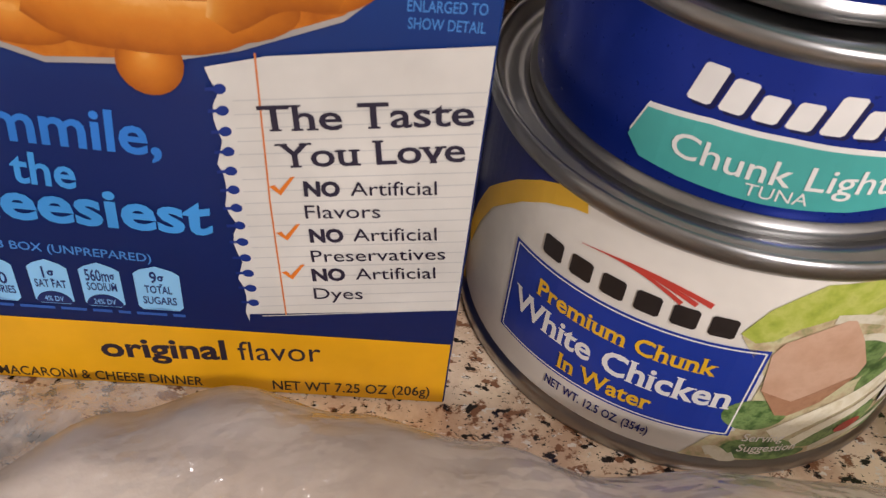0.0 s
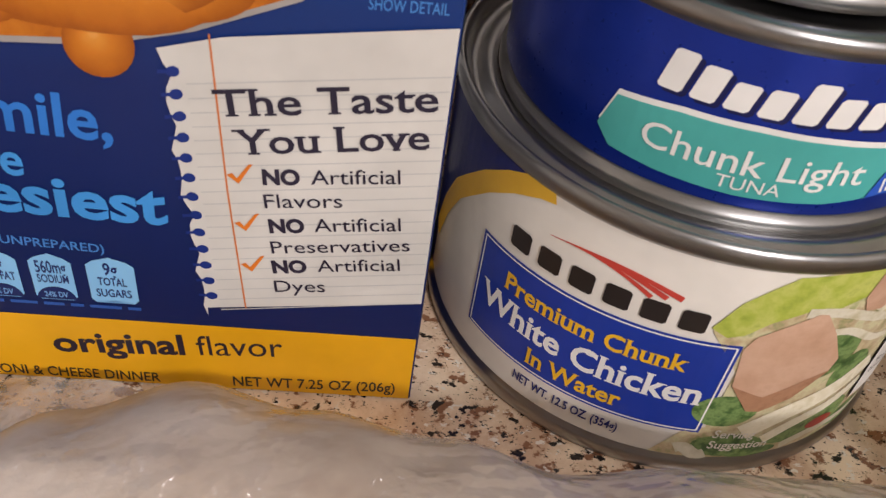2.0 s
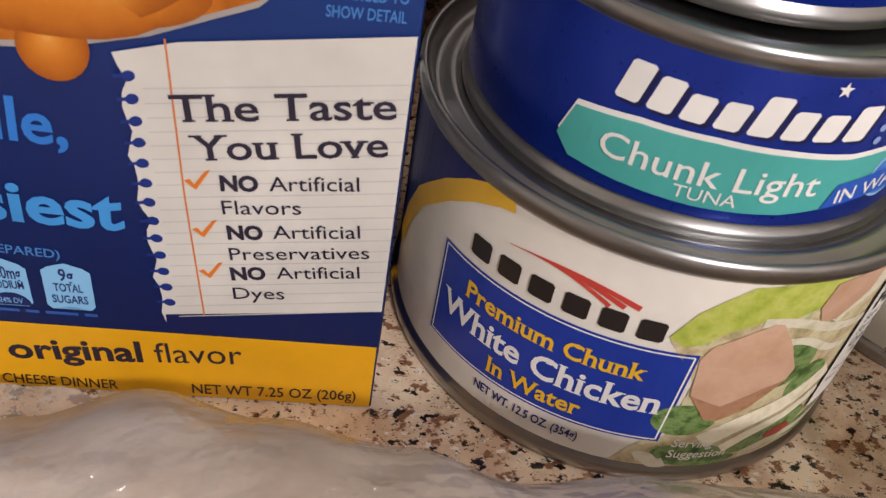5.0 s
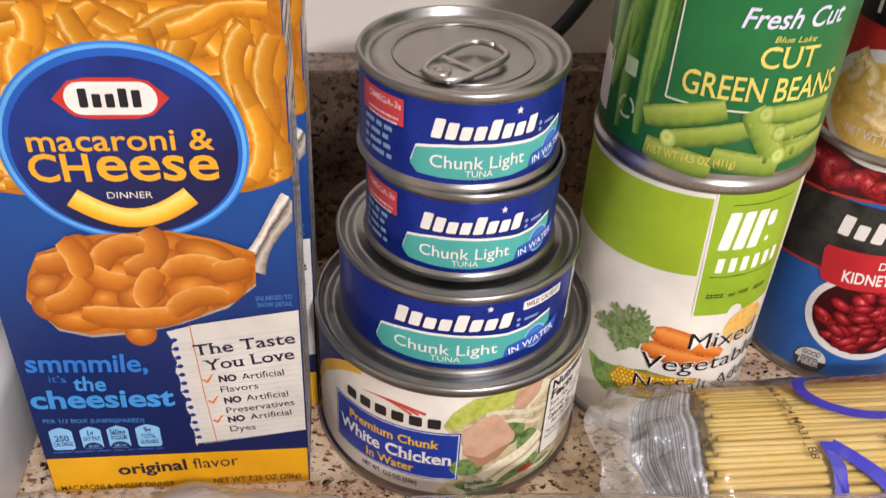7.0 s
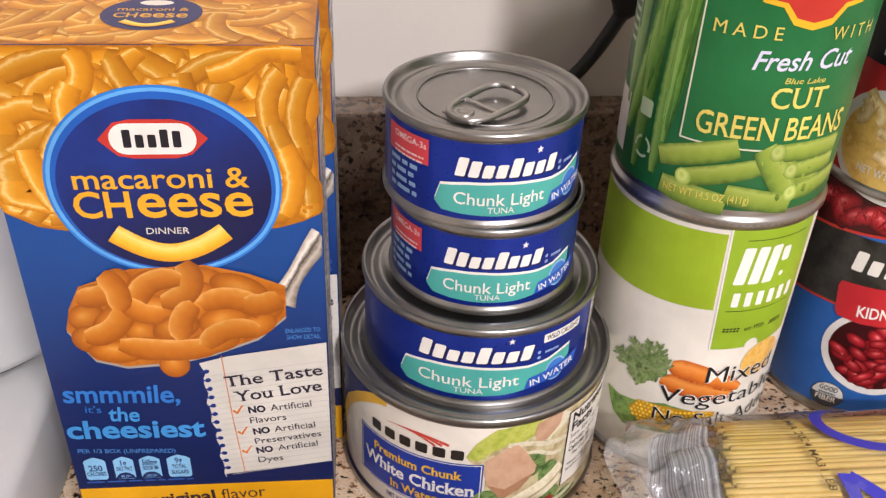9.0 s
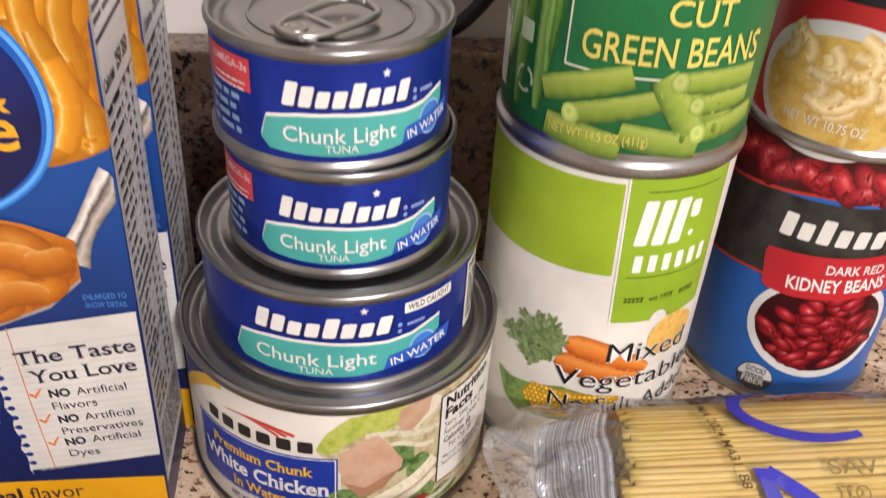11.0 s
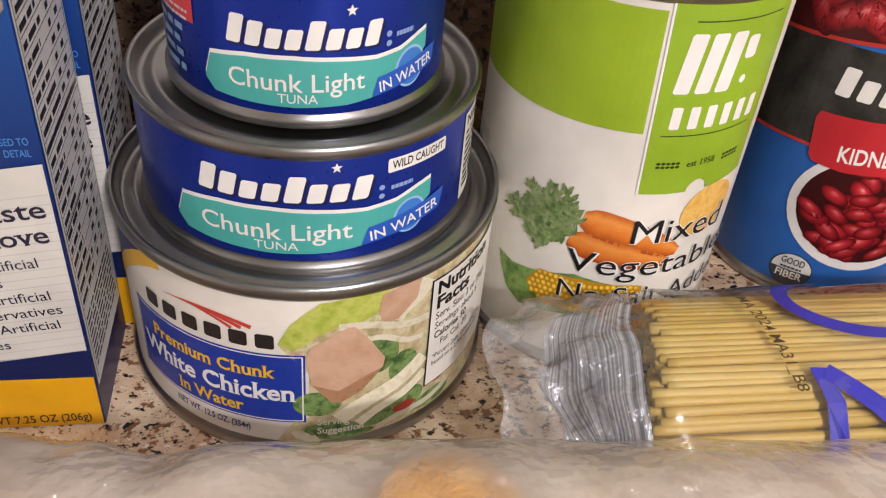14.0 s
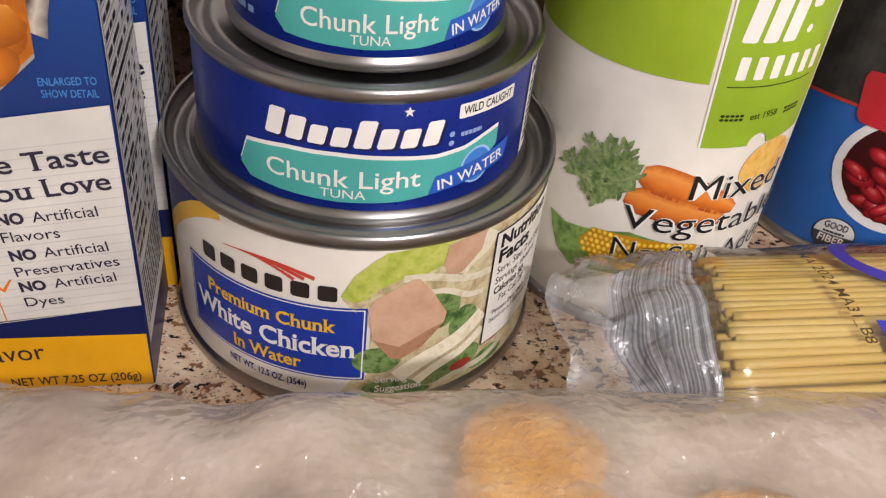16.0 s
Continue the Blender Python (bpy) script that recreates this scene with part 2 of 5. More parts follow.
def tube_along(points, radii, n=10):
    """A round bar along points."""
    bm = bmesh.new()
    rings = []
    pts = [Vector(p) for p in points]
    for i, p in enumerate(pts):
        d = (pts[min(i + 1, len(pts) - 1)] - pts[max(i - 1, 0)]).normalized()
        a = d.cross(Vector((0.13, 0.2, 0.97))).normalized()
        b = d.cross(a)
        rings.append([bm.verts.new(p + radii[i] * (a * math.cos(2 * math.pi * k / n) + b * math.sin(2 * math.pi * k / n))) for k in range(n)])
    for r0, r1 in zip(rings, rings[1:]):
        for k in range(n):
            bm.faces.new((r0[k], r0[(k + 1) % n], r1[(k + 1) % n], r1[k]))
    bm.faces.new(rings[0][::-1])
    bm.faces.new(rings[-1])
    return bm


# ---- flat artwork: shapes in print coordinates, laid on a surface ----
class Art:
    """Collects flat shapes of one ink."""

    def __init__(self):
        self.v, self.f, self.uv, self.first = [], [], [], []

    def shape(self, pts, uvs=None):
        i = len(self.v)
        self.first.append(i)
        self.v += [tuple(p) for p in pts]
        self.uv += list(uvs) if uvs else [(0.5, 0.5)] * len(pts)
        self.f.append(tuple(range(i, i + len(pts))))
        return self

    def rect(self, u0, v0, u1, v1):
        return self.shape([(u0, v0), (u1, v0), (u1, v1), (u0, v1)])

    def rrect(self, u0, v0, u1, v1, ru, rv=None, n=5):
        rv = rv or ru
        pts = []
        for cu, cv, a in ((u1 - ru, v0 + rv, -90), (u1 - ru, v1 - rv, 0), (u0 + ru, v1 - rv, 90), (u0 + ru, v0 + rv, 180)):
            for k in range(n + 1):
                t = radians(a + 90 * k / n)
                pts.append((cu + ru * math.cos(t), cv + rv * math.sin(t)))
        return self.shape(pts)

    def oval(self, cu, cv, ru, rv, n=32, turn=0.0, a0=0.0, a1=360.0, pull=1.0):
        pts, c, s = [], math.cos(radians(turn)), math.sin(radians(turn))
        k1 = n if a1 - a0 >= 360 else n + 1
        for k in range(k1):
            t = radians(a0 + (a1 - a0) * k / n)
            x, y = math.cos(t), math.sin(t)
            pts.append((cu + ru * (x * c - y * s) * pull, cv + rv * (x * s + y * c)))
        return self.shape(pts)

    def bean(self, cu, cv, ru, rv, turn, su=1.0, n=18):
        """An oval whose UV y runs from 0 at its rim to 1 at its middle, in rings."""
        c, s = math.cos(turn), math.sin(turn)
        rings = []
        self.first.append(len(self.v))
        for q in (1.0, 0.72, 0.40, 0.12):
            i = len(self.v)
            off = (1 - q) * 0.28
            for k in range(n):
                t = 2 * math.pi * k / n
                x, y = ru * (q * math.cos(t) - off * 0.5), rv * (q * math.sin(t) + off)
                self.v.append((cu + (x * c - y * s) * su, cv + x * s + y * c))
                self.uv.append((0.5, 1 - q))
            rings.append(i)
        for a, b in zip(rings, rings[1:]):
            for k in range(n):
                j = (k + 1) % n
                self.f.append((a + k, a + j, b + j, b + k))
        self.f.append(tuple(range(rings[-1], rings[-1] + n)))
        return self

    def strip(self, pts, width, su=1.0, taper=None):
        """A band along pts; UV y runs across it. su: print units along u for each one along v."""
        m = len(pts)
        i = len(self.v)
        self.first.append(i)
        for k, (u, v) in enumerate(pts):
            p0, p1 = pts[max(0, k - 1)], pts[min(m - 1, k + 1)]
            du, dv = (p1[0] - p0[0]) / su, p1[1] - p0[1]
            h = math.hypot(du, dv) or 1.0
            w = width * (taper[k] if taper else 1.0) / 2
            nu, nv = -dv / h * w * su, du / h * w
            for side, q in ((1, 1.0), (0.34, 0.67), (-0.34, 0.33), (-1, 0.0)):
                self.v.append((u + nu * side, v + nv * side))
                self.uv.append((k / (m - 1), q))
        for k in range(m - 1):
            for c in range(3):
                a = i + 4 * k + c
                self.f.append((a, a + 1, a + 5, a + 4))
        return self

    def text(self, body, u0, v0, u1, v1=None, cap=0.003, shear=0.0, bold=0.0, space=1.0, su=1.0, serif=0.0):
        """A line of writing whose baseline runs from (u0, v0) to (u1, v1), with capitals of height cap."""
        cu = bpy.data.curves.new("line", "FONT")
        cu.body, cu.size, cu.shear, cu.offset, cu.space_character = body, 1.0, shear, bold, space
        cu.resolution_u = 3
        ob = bpy.data.objects.new("line", cu)
        me = bpy.data.meshes.new_from_object(ob)
        xs = [q.co.x for q in me.vertices]
        lo, wide = min(xs), max(xs) - min(xs)
        v1 = v0 if v1 is None else v1
        i = len(self.v)
        self.first.append(i)
        sy = cap / 0.69
        run = math.hypot((u1 - u0) / su, v1 - v0)
        dx, dy = (u1 - u0) / su / run, (v1 - v0) / run
        for q in me.vertices:
            x, y = (q.co.x - lo) / wide * run, q.co.y * sy
            self.v.append((u0 + (x * dx - y * dy) * su, v0 + x * dy + y * dx))
            self.uv.append((0.5, 0.5))
        for poly in me.polygons:
            self.f.append(tuple(i + k for k in poly.vertices))
        if serif:
            self.feet(me, lambda x, y: (u0 + ((x - lo) / wide * run * dx - y * sy * dy) * su, v0 + (x - lo) / wide * run * dy + y * sy * dx), serif)
        bpy.data.objects.remove(ob)
        bpy.data.meshes.remove(me)
        bpy.data.curves.remove(cu)
        return self

    def feet(self, me, place, size):
        """Slab feet on the flat ends of upright strokes."""
        uses = collections.Counter(k for poly in me.polygons for k in poly.edge_keys)
        for (a, b), n in uses.items():
            p, q = me.vertices[a].co, me.vertices[b].co
            if n != 1 or abs(p.y - q.y) > 0.012:
                continue
            x0, x1, y = min(p.x, q.x), max(p.x, q.x), (p.y + q.y) / 2
            foot = abs(y) < 0.03
            if 0.045 < x1 - x0 < 0.17 and (foot or y > 0.42):
                y1 = y + (size if foot else -size)
                self.shape([place(x0 - size, min(y, y1)), place(x1 + size, min(y, y1)), place(x1 + size, max(y, y1)), place(x0 - size, max(y, y1))])

    def bars(self, u0, v0, u1, rows, pitch, height, rng, gap=0.25, word=0.12):
        """Lines of writing too small to read: short bars of uneven length."""
        w = u1 - u0
        for r in range(rows):
            u = u0
            while u < u1 - 0.04 * w:
                d = w * word * rng.uniform(0.5, 1.6)
                e = min(u + d, u1)
                v = v0 - r * pitch
                self.rect(u, v, e, v + height)
                u = e + w * word * gap
        return self

    def lay(self, name, material, parent, surface, layer, label="", step=None):
        """Lays the shapes on a surface as one thin printed part."""
        bm = bmesh.new()
        uvl = bm.loops.layers.uv.new("UVMap")
        starts, n, vs = set(self.first), -1, []
        lift = 0.00006 / max(60, len(self.first))  # pieces lie one over another
        for k, (u, v) in enumerate(self.v):
            n += k in starts
            vs.append(bm.verts.new((u, v, n * lift)))
        for f in self.f:
            try:
                face = bm.faces.new([vs[k] for k in f])
            except ValueError:
                continue
            for lp, k in zip(face.loops, f):
                lp[uvl].uv = self.uv[k]
        big = [f for f in bm.faces if len(f.verts) > 4]
        if big:
            bmesh.ops.triangulate(bm, faces=big)
        if step:
            us = [q.co.x for q in bm.verts]
            k = math.ceil(min(us) / step)
            while k * step < max(us):
                bmesh.ops.bisect_plane(bm, geom=bm.verts[:] + bm.edges[:] + bm.faces[:], dist=1e-9, plane_co=(k * step, 0, 0), plane_no=(1, 0, 0))
                k += 1
        for q in bm.verts:
            q.co = surface(q.co.x, q.co.y, layer * 0.00007 + q.co.z)
        ob = part(name, bm, material, parent, label)
        return tagged(ob, kind="stuff") if name.endswith("_picture") else ob


def on_can(r, lift=0.0):
    return lambda a, z, off: Vector(((r + off) * math.cos(radians(a)), (r + off) * math.sin(radians(a)), z + lift))


# ---- the room ----
GRANITE = granite("granite_counter", (lin("ead3b4"), lin("c9a88a"), lin("875e43"), lin("241c18"), lin("e3d8c8")), 0.16)
# brown backsplash granite, its tones darkened to hold the shade behind the cans
SPLASH_SHADED = granite("granite_splash_shaded", (lin("7d6856"), lin("6a5443"), lin("543f30"), lin("2a211b"), lin("8a7867")), 0.2)
WALL = painted("wall_paint", (0.75, 0.69, 0.62), 0.62, 9)
ROOM = painted("room_paint", (0.70, 0.67, 0.62), 0.7, 6)
CEIL = painted("ceiling_paint", (0.78, 0.76, 0.72), 0.8, 6)
FLOOR = painted("floor_finish", (0.22, 0.15, 0.10), 0.4, 6)
WALL_Y = 0.1565


def slab(name, lo, hi, material, label, category, bevel=0.0):
    bm = bmesh.new()
    add_box(bm, lo, hi, bevel)
    ob = new(name, mesh_of(bm, name))
    ob.data.materials.append(material)
    return tagged(ob, label, category, kind="structure")


slab("counter", (-1.3, -0.5, -0.04), (1.5, WALL_Y - 0.003, 0.0), GRANITE, "polished beige and brown speckled granite kitchen counter", "counter", 0.004)
slab("backsplash", (-1.3, WALL_Y - 0.02, 0.0005), (1.5, WALL_Y - 0.0005, 0.1016), SPLASH_SHADED, "low brown granite backsplash along the wall, darkened for shade", "backsplash", 0.0015)
slab("wall_north", (-1.4, WALL_Y, -0.9), (1.6, WALL_Y + 0.12, 1.5), WALL, "plain beige painted kitchen wall", "wall")
slab("wall_south", (-1.4, -2.62, -0.9), (1.6, -2.5, 1.5), ROOM, "plain beige painted wall behind the kitchen", "wall")
slab("wall_west", (-1.52, -2.62, -0.9), (-1.4, WALL_Y + 0.12, 1.5), ROOM, "plain beige painted side wall", "wall")
slab("wall_east", (1.6, -2.62, -0.9), (1.72, WALL_Y + 0.12, 1.5), ROOM, "plain beige painted side wall", "wall")
slab("floor", (-1.52, -2.62, -1.0), (1.72, WALL_Y + 0.12, -0.9), FLOOR, "dark brown kitchen floor", "floor")
slab("ceiling", (-1.52, -2.62, 1.5), (1.72, WALL_Y + 0.12, 1.6), CEIL, "plain white ceiling", "ceiling")

# ---- cans ----
TIN = tin("bright_tin", (0.42, 0.41, 0.395), 0.30)
TIN_DARK = tin("steel_lid", (0.34, 0.335, 0.325), 0.30)


def can_shell(root, r, h, rs, seam=0.0036, recess=0.0042, beads=3, easy=False):
    """Body wall, both seams and the sunken lid of a can, standing on z = 0 of root."""
    wall = [(rs - 0.0012, 0.0), (rs - 0.0002, 0.0005), (rs, 0.0013), (rs, seam - 0.0010), (rs - 0.0004, seam - 0.0003), (r, seam + 0.0006),
            (r - 0.0001, seam + 0.0014), (r - 0.0001, h - seam - 0.0012), (r, h - seam - 0.0006), (rs - 0.0005, h - seam + 0.0003)]
    part("body", lathe(wall), TIN, root, "bare metal can wall", True)
    top = [(rs - 0.0005, h - seam + 0.0003), (rs, h - seam + 0.0012), (rs, h - 0.0010), (rs - 0.0004, h - 0.0002), (rs - 0.0010, h), (rs - 0.0016, h - 0.0004),
           (rs - 0.0021, h - 0.0016), (rs - 0.0026, h - recess + 0.0008), (rs - 0.0036, h - recess), (rs - 0.0046, h - recess + 0.0003)]
    q = rs - 0.0050
    for b in range(beads):
        top += [(q - 0.0008, h - recess + 0.0014), (q - 0.0024, h - recess + 0.0016), (q - 0.0034, h - recess + 0.0006)]
        q -= 0.0050 if not easy else 0.0042
    top += [(q, h - recess + 0.0008), (0, h - recess + 0.0008)]
    lid = part("lid", lathe(top), TIN_DARK, root, "grey metal lid with pressed rings", True)
    low = [(rs - 0.0012, 0.0), (rs - 0.0022, 0.0012), (rs - 0.0030, 0.0030), (0, 0.0030)]
    part("base", lathe(low, 64), TIN_DARK, root, "", True)
    return lid


def wrap(root, r, z0, z1, material, label, name="label"):
    """The paper or lacquered label round a can."""
    bm = lathe([(r + 0.00006, z0), (r + 0.00010, z0 + 0.0003), (r + 0.00010, z1 - 0.0003), (r + 0.00006, z1)], 96)
    return part(name, bm, material, root, label, True)


def word_mark(name, material, parent, surface, layer, label, step, u0, v0, u1, heights, cap, slant, su, gap=0.16):
    """A word mark as plain slanted bars, one part for each sign."""
    w = (u1 - u0) / len(heights)
    for k, hgt in enumerate(heights):
        a, b, t = u0 + k * w + w * gap / 2, u0 + (k + 1) * w - w * gap / 2, cap * hgt
        c, d = 0.12 * (b - a), min(0.10 * t, 0.12 * (b - a) / su)
        ring = [(a + c, 0), (b - c, 0), (b, d), (b, t - d), (b - c, t), (a + c, t), (a, t - d), (a, d)]
        Art().shape([(u + slant * v * su, v0 + v) for u, v in ring]).lay(name, material, parent, surface, layer, label, step)


WHITE, OFFW, BLACK, NAVY = ink("f2f0ea"), ink("e9e4d8"), ink("17161a"), ink("12206b")
BLUE, DEEP, TEAL, SKY = ink("1a3cb4"), ink("16298c"), ink("4fb0a8"), ink("6fb4e8")
YELLOW, RED, GREY = ink("f3bf2a"), ink("c8372c"), ink("a9a9a6")


BLUE_TIN = ink("1534a2", 0.29, 0.12)
BLUE_TIN.node_tree.nodes["Principled BSDF"].inputs["Metallic"].default_value = 0.55


def tuna_art(root, r, k, z, nutrition):
    """The front print of a tuna tin. k: degrees for each print degree, z: print height to metres."""
    S, su = on_can(r + 0.0001), 180 / (math.pi * r)
    base = -100.0
    A = lambda a: base + (a + 100.0) * k
    band = [(-137, 0.20), (-134, 0.42), (-120, 0.475), (-104, 0.49), (-88, 0.475), (-74, 0.45), (-64, 0.47), (-56, 0.53), (-50, 0.56)]
    low = [(-50, 0.40), (-60, 0.22), (-70, 0.13), (-85, 0.085), (-104, 0.075), (-122, 0.085), (-133, 0.10)]
    Art().shape([(A(a), z(q + 0.035)) for a, q in band] + [(A(a), z(q)) for a, q in low]).lay("band_edge", WHITE, root, S, 2, "thin white line above the band", 3)
    Art().shape([(A(a), z(q)) for a, q in band] + [(A(a), z(q)) for a, q in low]).lay("band", TEAL, root, S, 3, "teal printed band", 3)
    marks = [1.0, 0.86, 0.68, 0.70, 1.0, 0.72, 0.68, 0.88]
    for nm, mt, ly, du, q in (("mark_shade", ink("0c1650"), 2, 1.1, 0.555), ("word_mark", WHITE, 3, 0.0, 0.575)):
        word_mark(nm, mt, root, S, ly, "white slanted sign of a word mark" if ly == 3 else "", 3, A(-127.6 + du), z(q), A(-73 + du), marks, z(0.80) - z(0.56), 0.22, su, 0.24)
    star = []
    for i in range(10):
        t, q = radians(90 + 36 * i), (1.0 if i % 2 == 0 else 0.42)
        star.append((A(-83.5) + q * 0.0013 * su * math.cos(t), z(0.885) + q * 0.0014 * math.sin(t)))
    Art().shape(star).lay("star", WHITE, root, S, 3)
    cap = z(0.34) - z(0.185)
    txt = Art().text("Chunk Light", A(-126.5), z(0.215), A(-78.5), z(0.22), cap, bold=0.006, su=su)
    txt.text("TUNA", A(-109), z(0.115), A(-95.2), z(0.115), cap * 0.52, su=su)
    txt.lay("lettering", WHITE, root, S, 5, "white lettering", 2)
    Art().oval(A(-58.5), z(0.29), 0.0055 * su * 0.86, 0.0050, pull=1).lay("seal_ring", ink("9cc4ea"), root, S, 4, "", 2)
    Art().oval(A(-58.5), z(0.29), 0.0048 * su * 0.86, 0.0044, pull=1).lay("seal", ink("3f7fd0"), root, S, 5, "light blue round seal", 2)
    Art().shape([(A(-75.5), z(0.12)), (A(-45), z(0.215)), (A(-43.5), z(0.40)), (A(-73.5), z(0.285))]).lay("ribbon", ink("2a5cc0"), root, S, 6, "blue ribbon", 2)
    Art().text("IN WATER", A(-72.5), z(0.15), A(-46), z(0.245), cap * 0.62, bold=0.01, su=su).lay("lettering", WHITE, root, S, 7, "", 2)
    rng = random.Random(5)
    small = Art().bars(A(-66), z(0.60), A(-58), 1, 0.001, 0.0011, rng)
    small.oval(A(-69.2), z(0.64), 0.0007 * su, 0.0007).oval(A(-69.2), z(0.56), 0.0007 * su, 0.0007)
    small.lay("small_print", ink("8fa6d8"), root, S, 3)
    if nutrition:
        Art().rrect(A(-67.4), z(0.76), A(-43.8), z(0.885), 0.0006 * su, 0.0006).lay("tag", WHITE, root, S, 3, "white tag", 2)
        Art().text("WILD CAUGHT", A(-66), z(0.79), A(-45.2), z(0.79), 0.0021, bold=0.015, su=su).lay("lettering", BLACK, root, S, 4, "", 2)
        Art().rect(A(-30), z(0.04), A(22), z(0.90)).lay("facts_panel", OFFW, root, S, 3, "white facts panel with fine print", 3)
        rows = Art().text("Nutrition", A(-28), z(0.78), A(-6), z(0.78), 0.0024, bold=0.03, su=su)
        rows.bars(A(-28), z(0.68), A(18), 9, (z(0.9) - z(0.04)) * 0.078, 0.0010, rng)
        rows.lay("facts_lettering", BLACK, root, S, 4, "", 3)
    else:
        Art().rect(A(-172), z(0.60), A(-141), z(0.93)).lay("tag", ink("d8454e"), root, S, 3, "red printed tag", 3)
        Art().text("OMEGA-3s", A(-166), z(0.80), A(-142.5), z(0.80), 0.0021, bold=0.012, su=su).bars(A(-166), z(0.66), A(-144), 2, 0.0017, 0.0007, rng).lay("lettering", ink("f0d8d8"), root, S, 4, "", 3)
        Art().bars(A(-170), z(0.48), A(-148), 4, 0.0032, 0.0016, rng, word=0.3).lay("small_print", ink("8fb2dc"), root, S, 3, "", 3)


def tuna_can(name, label, loc, rz, r, h, rs, z0, z1, k, nutrition, easy):
    root = thing(name, label, "can", loc, rz, "tuna cans in a stack")
    can_shell(root, r, h, rs, 0.0032, 0.0036, 3 if nutrition else 1, easy)
    paper = wrap(root, r, z0, min(z1, h - 0.0036), BLUE_TIN, "glossy blue printed can wall")
    tuna_art(paper, r, k, lambda q: z0 + (z1 - z0) * q, nutrition)
    return root


def pull_tab(root, h, recess, at, turn):
    """Ring-pull tab with rivet at a place on the lid, and the scored lid rings round it."""
    z = h - recess + 0.0012
    m = Matrix.Translation((at[0], at[1], z)) @ Matrix.Rotation(radians(turn), 4, "Z")
    outline = []
    for k in range(33):
        a = 2 * math.pi * k / 32
        x, y = math.cos(a), math.sin(a)
        px = 0.0105 + 0.0140 * math.copysign(abs(x) ** 0.62, x)
        py = (0.0078 + 0.0012 * x) * math.copysign(abs(y) ** 0.62, y)
        outline.append((px, py, 0.0012 + 0.06 * max(0, px)))
    bm = tube_along(outline, [0.00115] * 33, 8)
    bm.transform(m)
    part("pull_ring", bm, TIN, root, "raised steel pull ring", True)
    bm = bmesh.new()
    add_box(bm, (-0.0034, -0.0066, 0.0004), (0.0078, 0.0066, 0.0015), 0.0006)
    add_box(bm, (0.0070, -0.0080, 0.0008), (0.0090, 0.0080, 0.0023), 0.0006)
    bm.transform(m)
    part("tab_plate", bm, TIN, root, "", True)
    bm = lathe([(0.0034, 0.0012), (0.0034, 0.0020), (0.0028, 0.0024), (0.0021, 0.0024), (0.0020, 0.0019), (0, 0.0019)], 32)
    bm.transform(m)
    part("rivet", bm, TIN, root, "", True)
    for q in (0.0272, 0.0225):
        ring = [(q * math.cos(2 * math.pi * k / 64), q * math.sin(2 * math.pi * k / 64), z - 0.0002) for k in range(65)]
        part("score_line", tube_along(ring, [0.0004] * 65, 6), TIN_DARK, root, "", True)


# chicken can at the bottom of the stack
CX, CY = 0.0550, 0.0377
chicken = thing("canned_chicken", "wide can of white chicken with a white, blue and yellow label", "can", (CX, CY, 0), 1.3)
R = 0.0505
can_shell(chicken, R, 0.0587, 0.0517, 0.0040, 0.0042, 3)
chicken_label = wrap(chicken, R, 0.0040, 0.0546, ink("ece6da"), "white paper label")
S, SU = on_can(R + 0.0001), 180 / (math.pi * R)
arc = [(-178, 0.0165), (-172.6, 0.0265), (-166, 0.0358), (-161, 0.0402), (-154.4, 0.0457), (-147, 0.0505), (-140, 0.0537), (-136, 0.0546)]
Art().shape(arc + [(-215, 0.0546), (-215, 0.0045), (-180, 0.0045)]).lay("corner_panel", NAVY, chicken_label, S, 2, "dark blue corner", 3)
Art().strip(arc, 0.0042, SU).lay("yellow_arc", ink("f0bd3c"), chicken_label, S, 3, "yellow arc", 3)
Art().shape([(-152.0, 0.0118), (-93.3, 0.0122), (-93.1, 0.0368), (-151.9, 0.0360)]).lay("panel", ink("1c3aa0"), chicken_label, S, 2, "blue name panel", 3)
edge = [(-151.1, 0.01245), (-94.1, 0.0129), (-93.9, 0.0361), (-151.0, 0.03535), (-151.1, 0.01245)]
frame_art = Art()
for (a, b), (c, d) in zip(edge, edge[1:]):
    frame_art.strip([(a + (c - a) * t / 20, b + (d - b) * t / 20) for t in range(21)], 0.00035, SU)
frame_art.lay("panel_line", WHITE, chicken_label, S, 3, "", 3)
Art().text("Premium Chunk", -142.6, 0.0281, -101.6, 0.0285, 0.0040, bold=0.022, su=SU, serif=0.04).text("In Water", -133.2, 0.0143, -111.2, 0.0148, 0.0040, bold=0.022, su=SU, serif=0.04).lay("lettering", YELLOW, chicken_label, S, 4, "yellow lettering", 2)
Art().text("White Chicken", -148.6, 0.0204, -96.4, 0.0204, 0.0056, bold=0.024, su=SU, serif=0.04).lay("lettering", WHITE, chicken_label, S, 4, "white lettering", 2)
Art().text("NET WT. 12.5 OZ. (354g)", -135.4, 0.0079, -109.8, 0.0077, 0.0023, bold=0.02, su=SU).lay("lettering", NAVY, chicken_label, S, 3, "dark blue lettering", 2)
word_mark("word_mark", ink("2a2320"), chicken_label, S, 3, "dark sign of a word mark", 3, -145, 0.0384, -100.2, [1, 1, 1, 1, 1, 1], 0.0047, 0.0, SU, 0.30)
sw = Art()
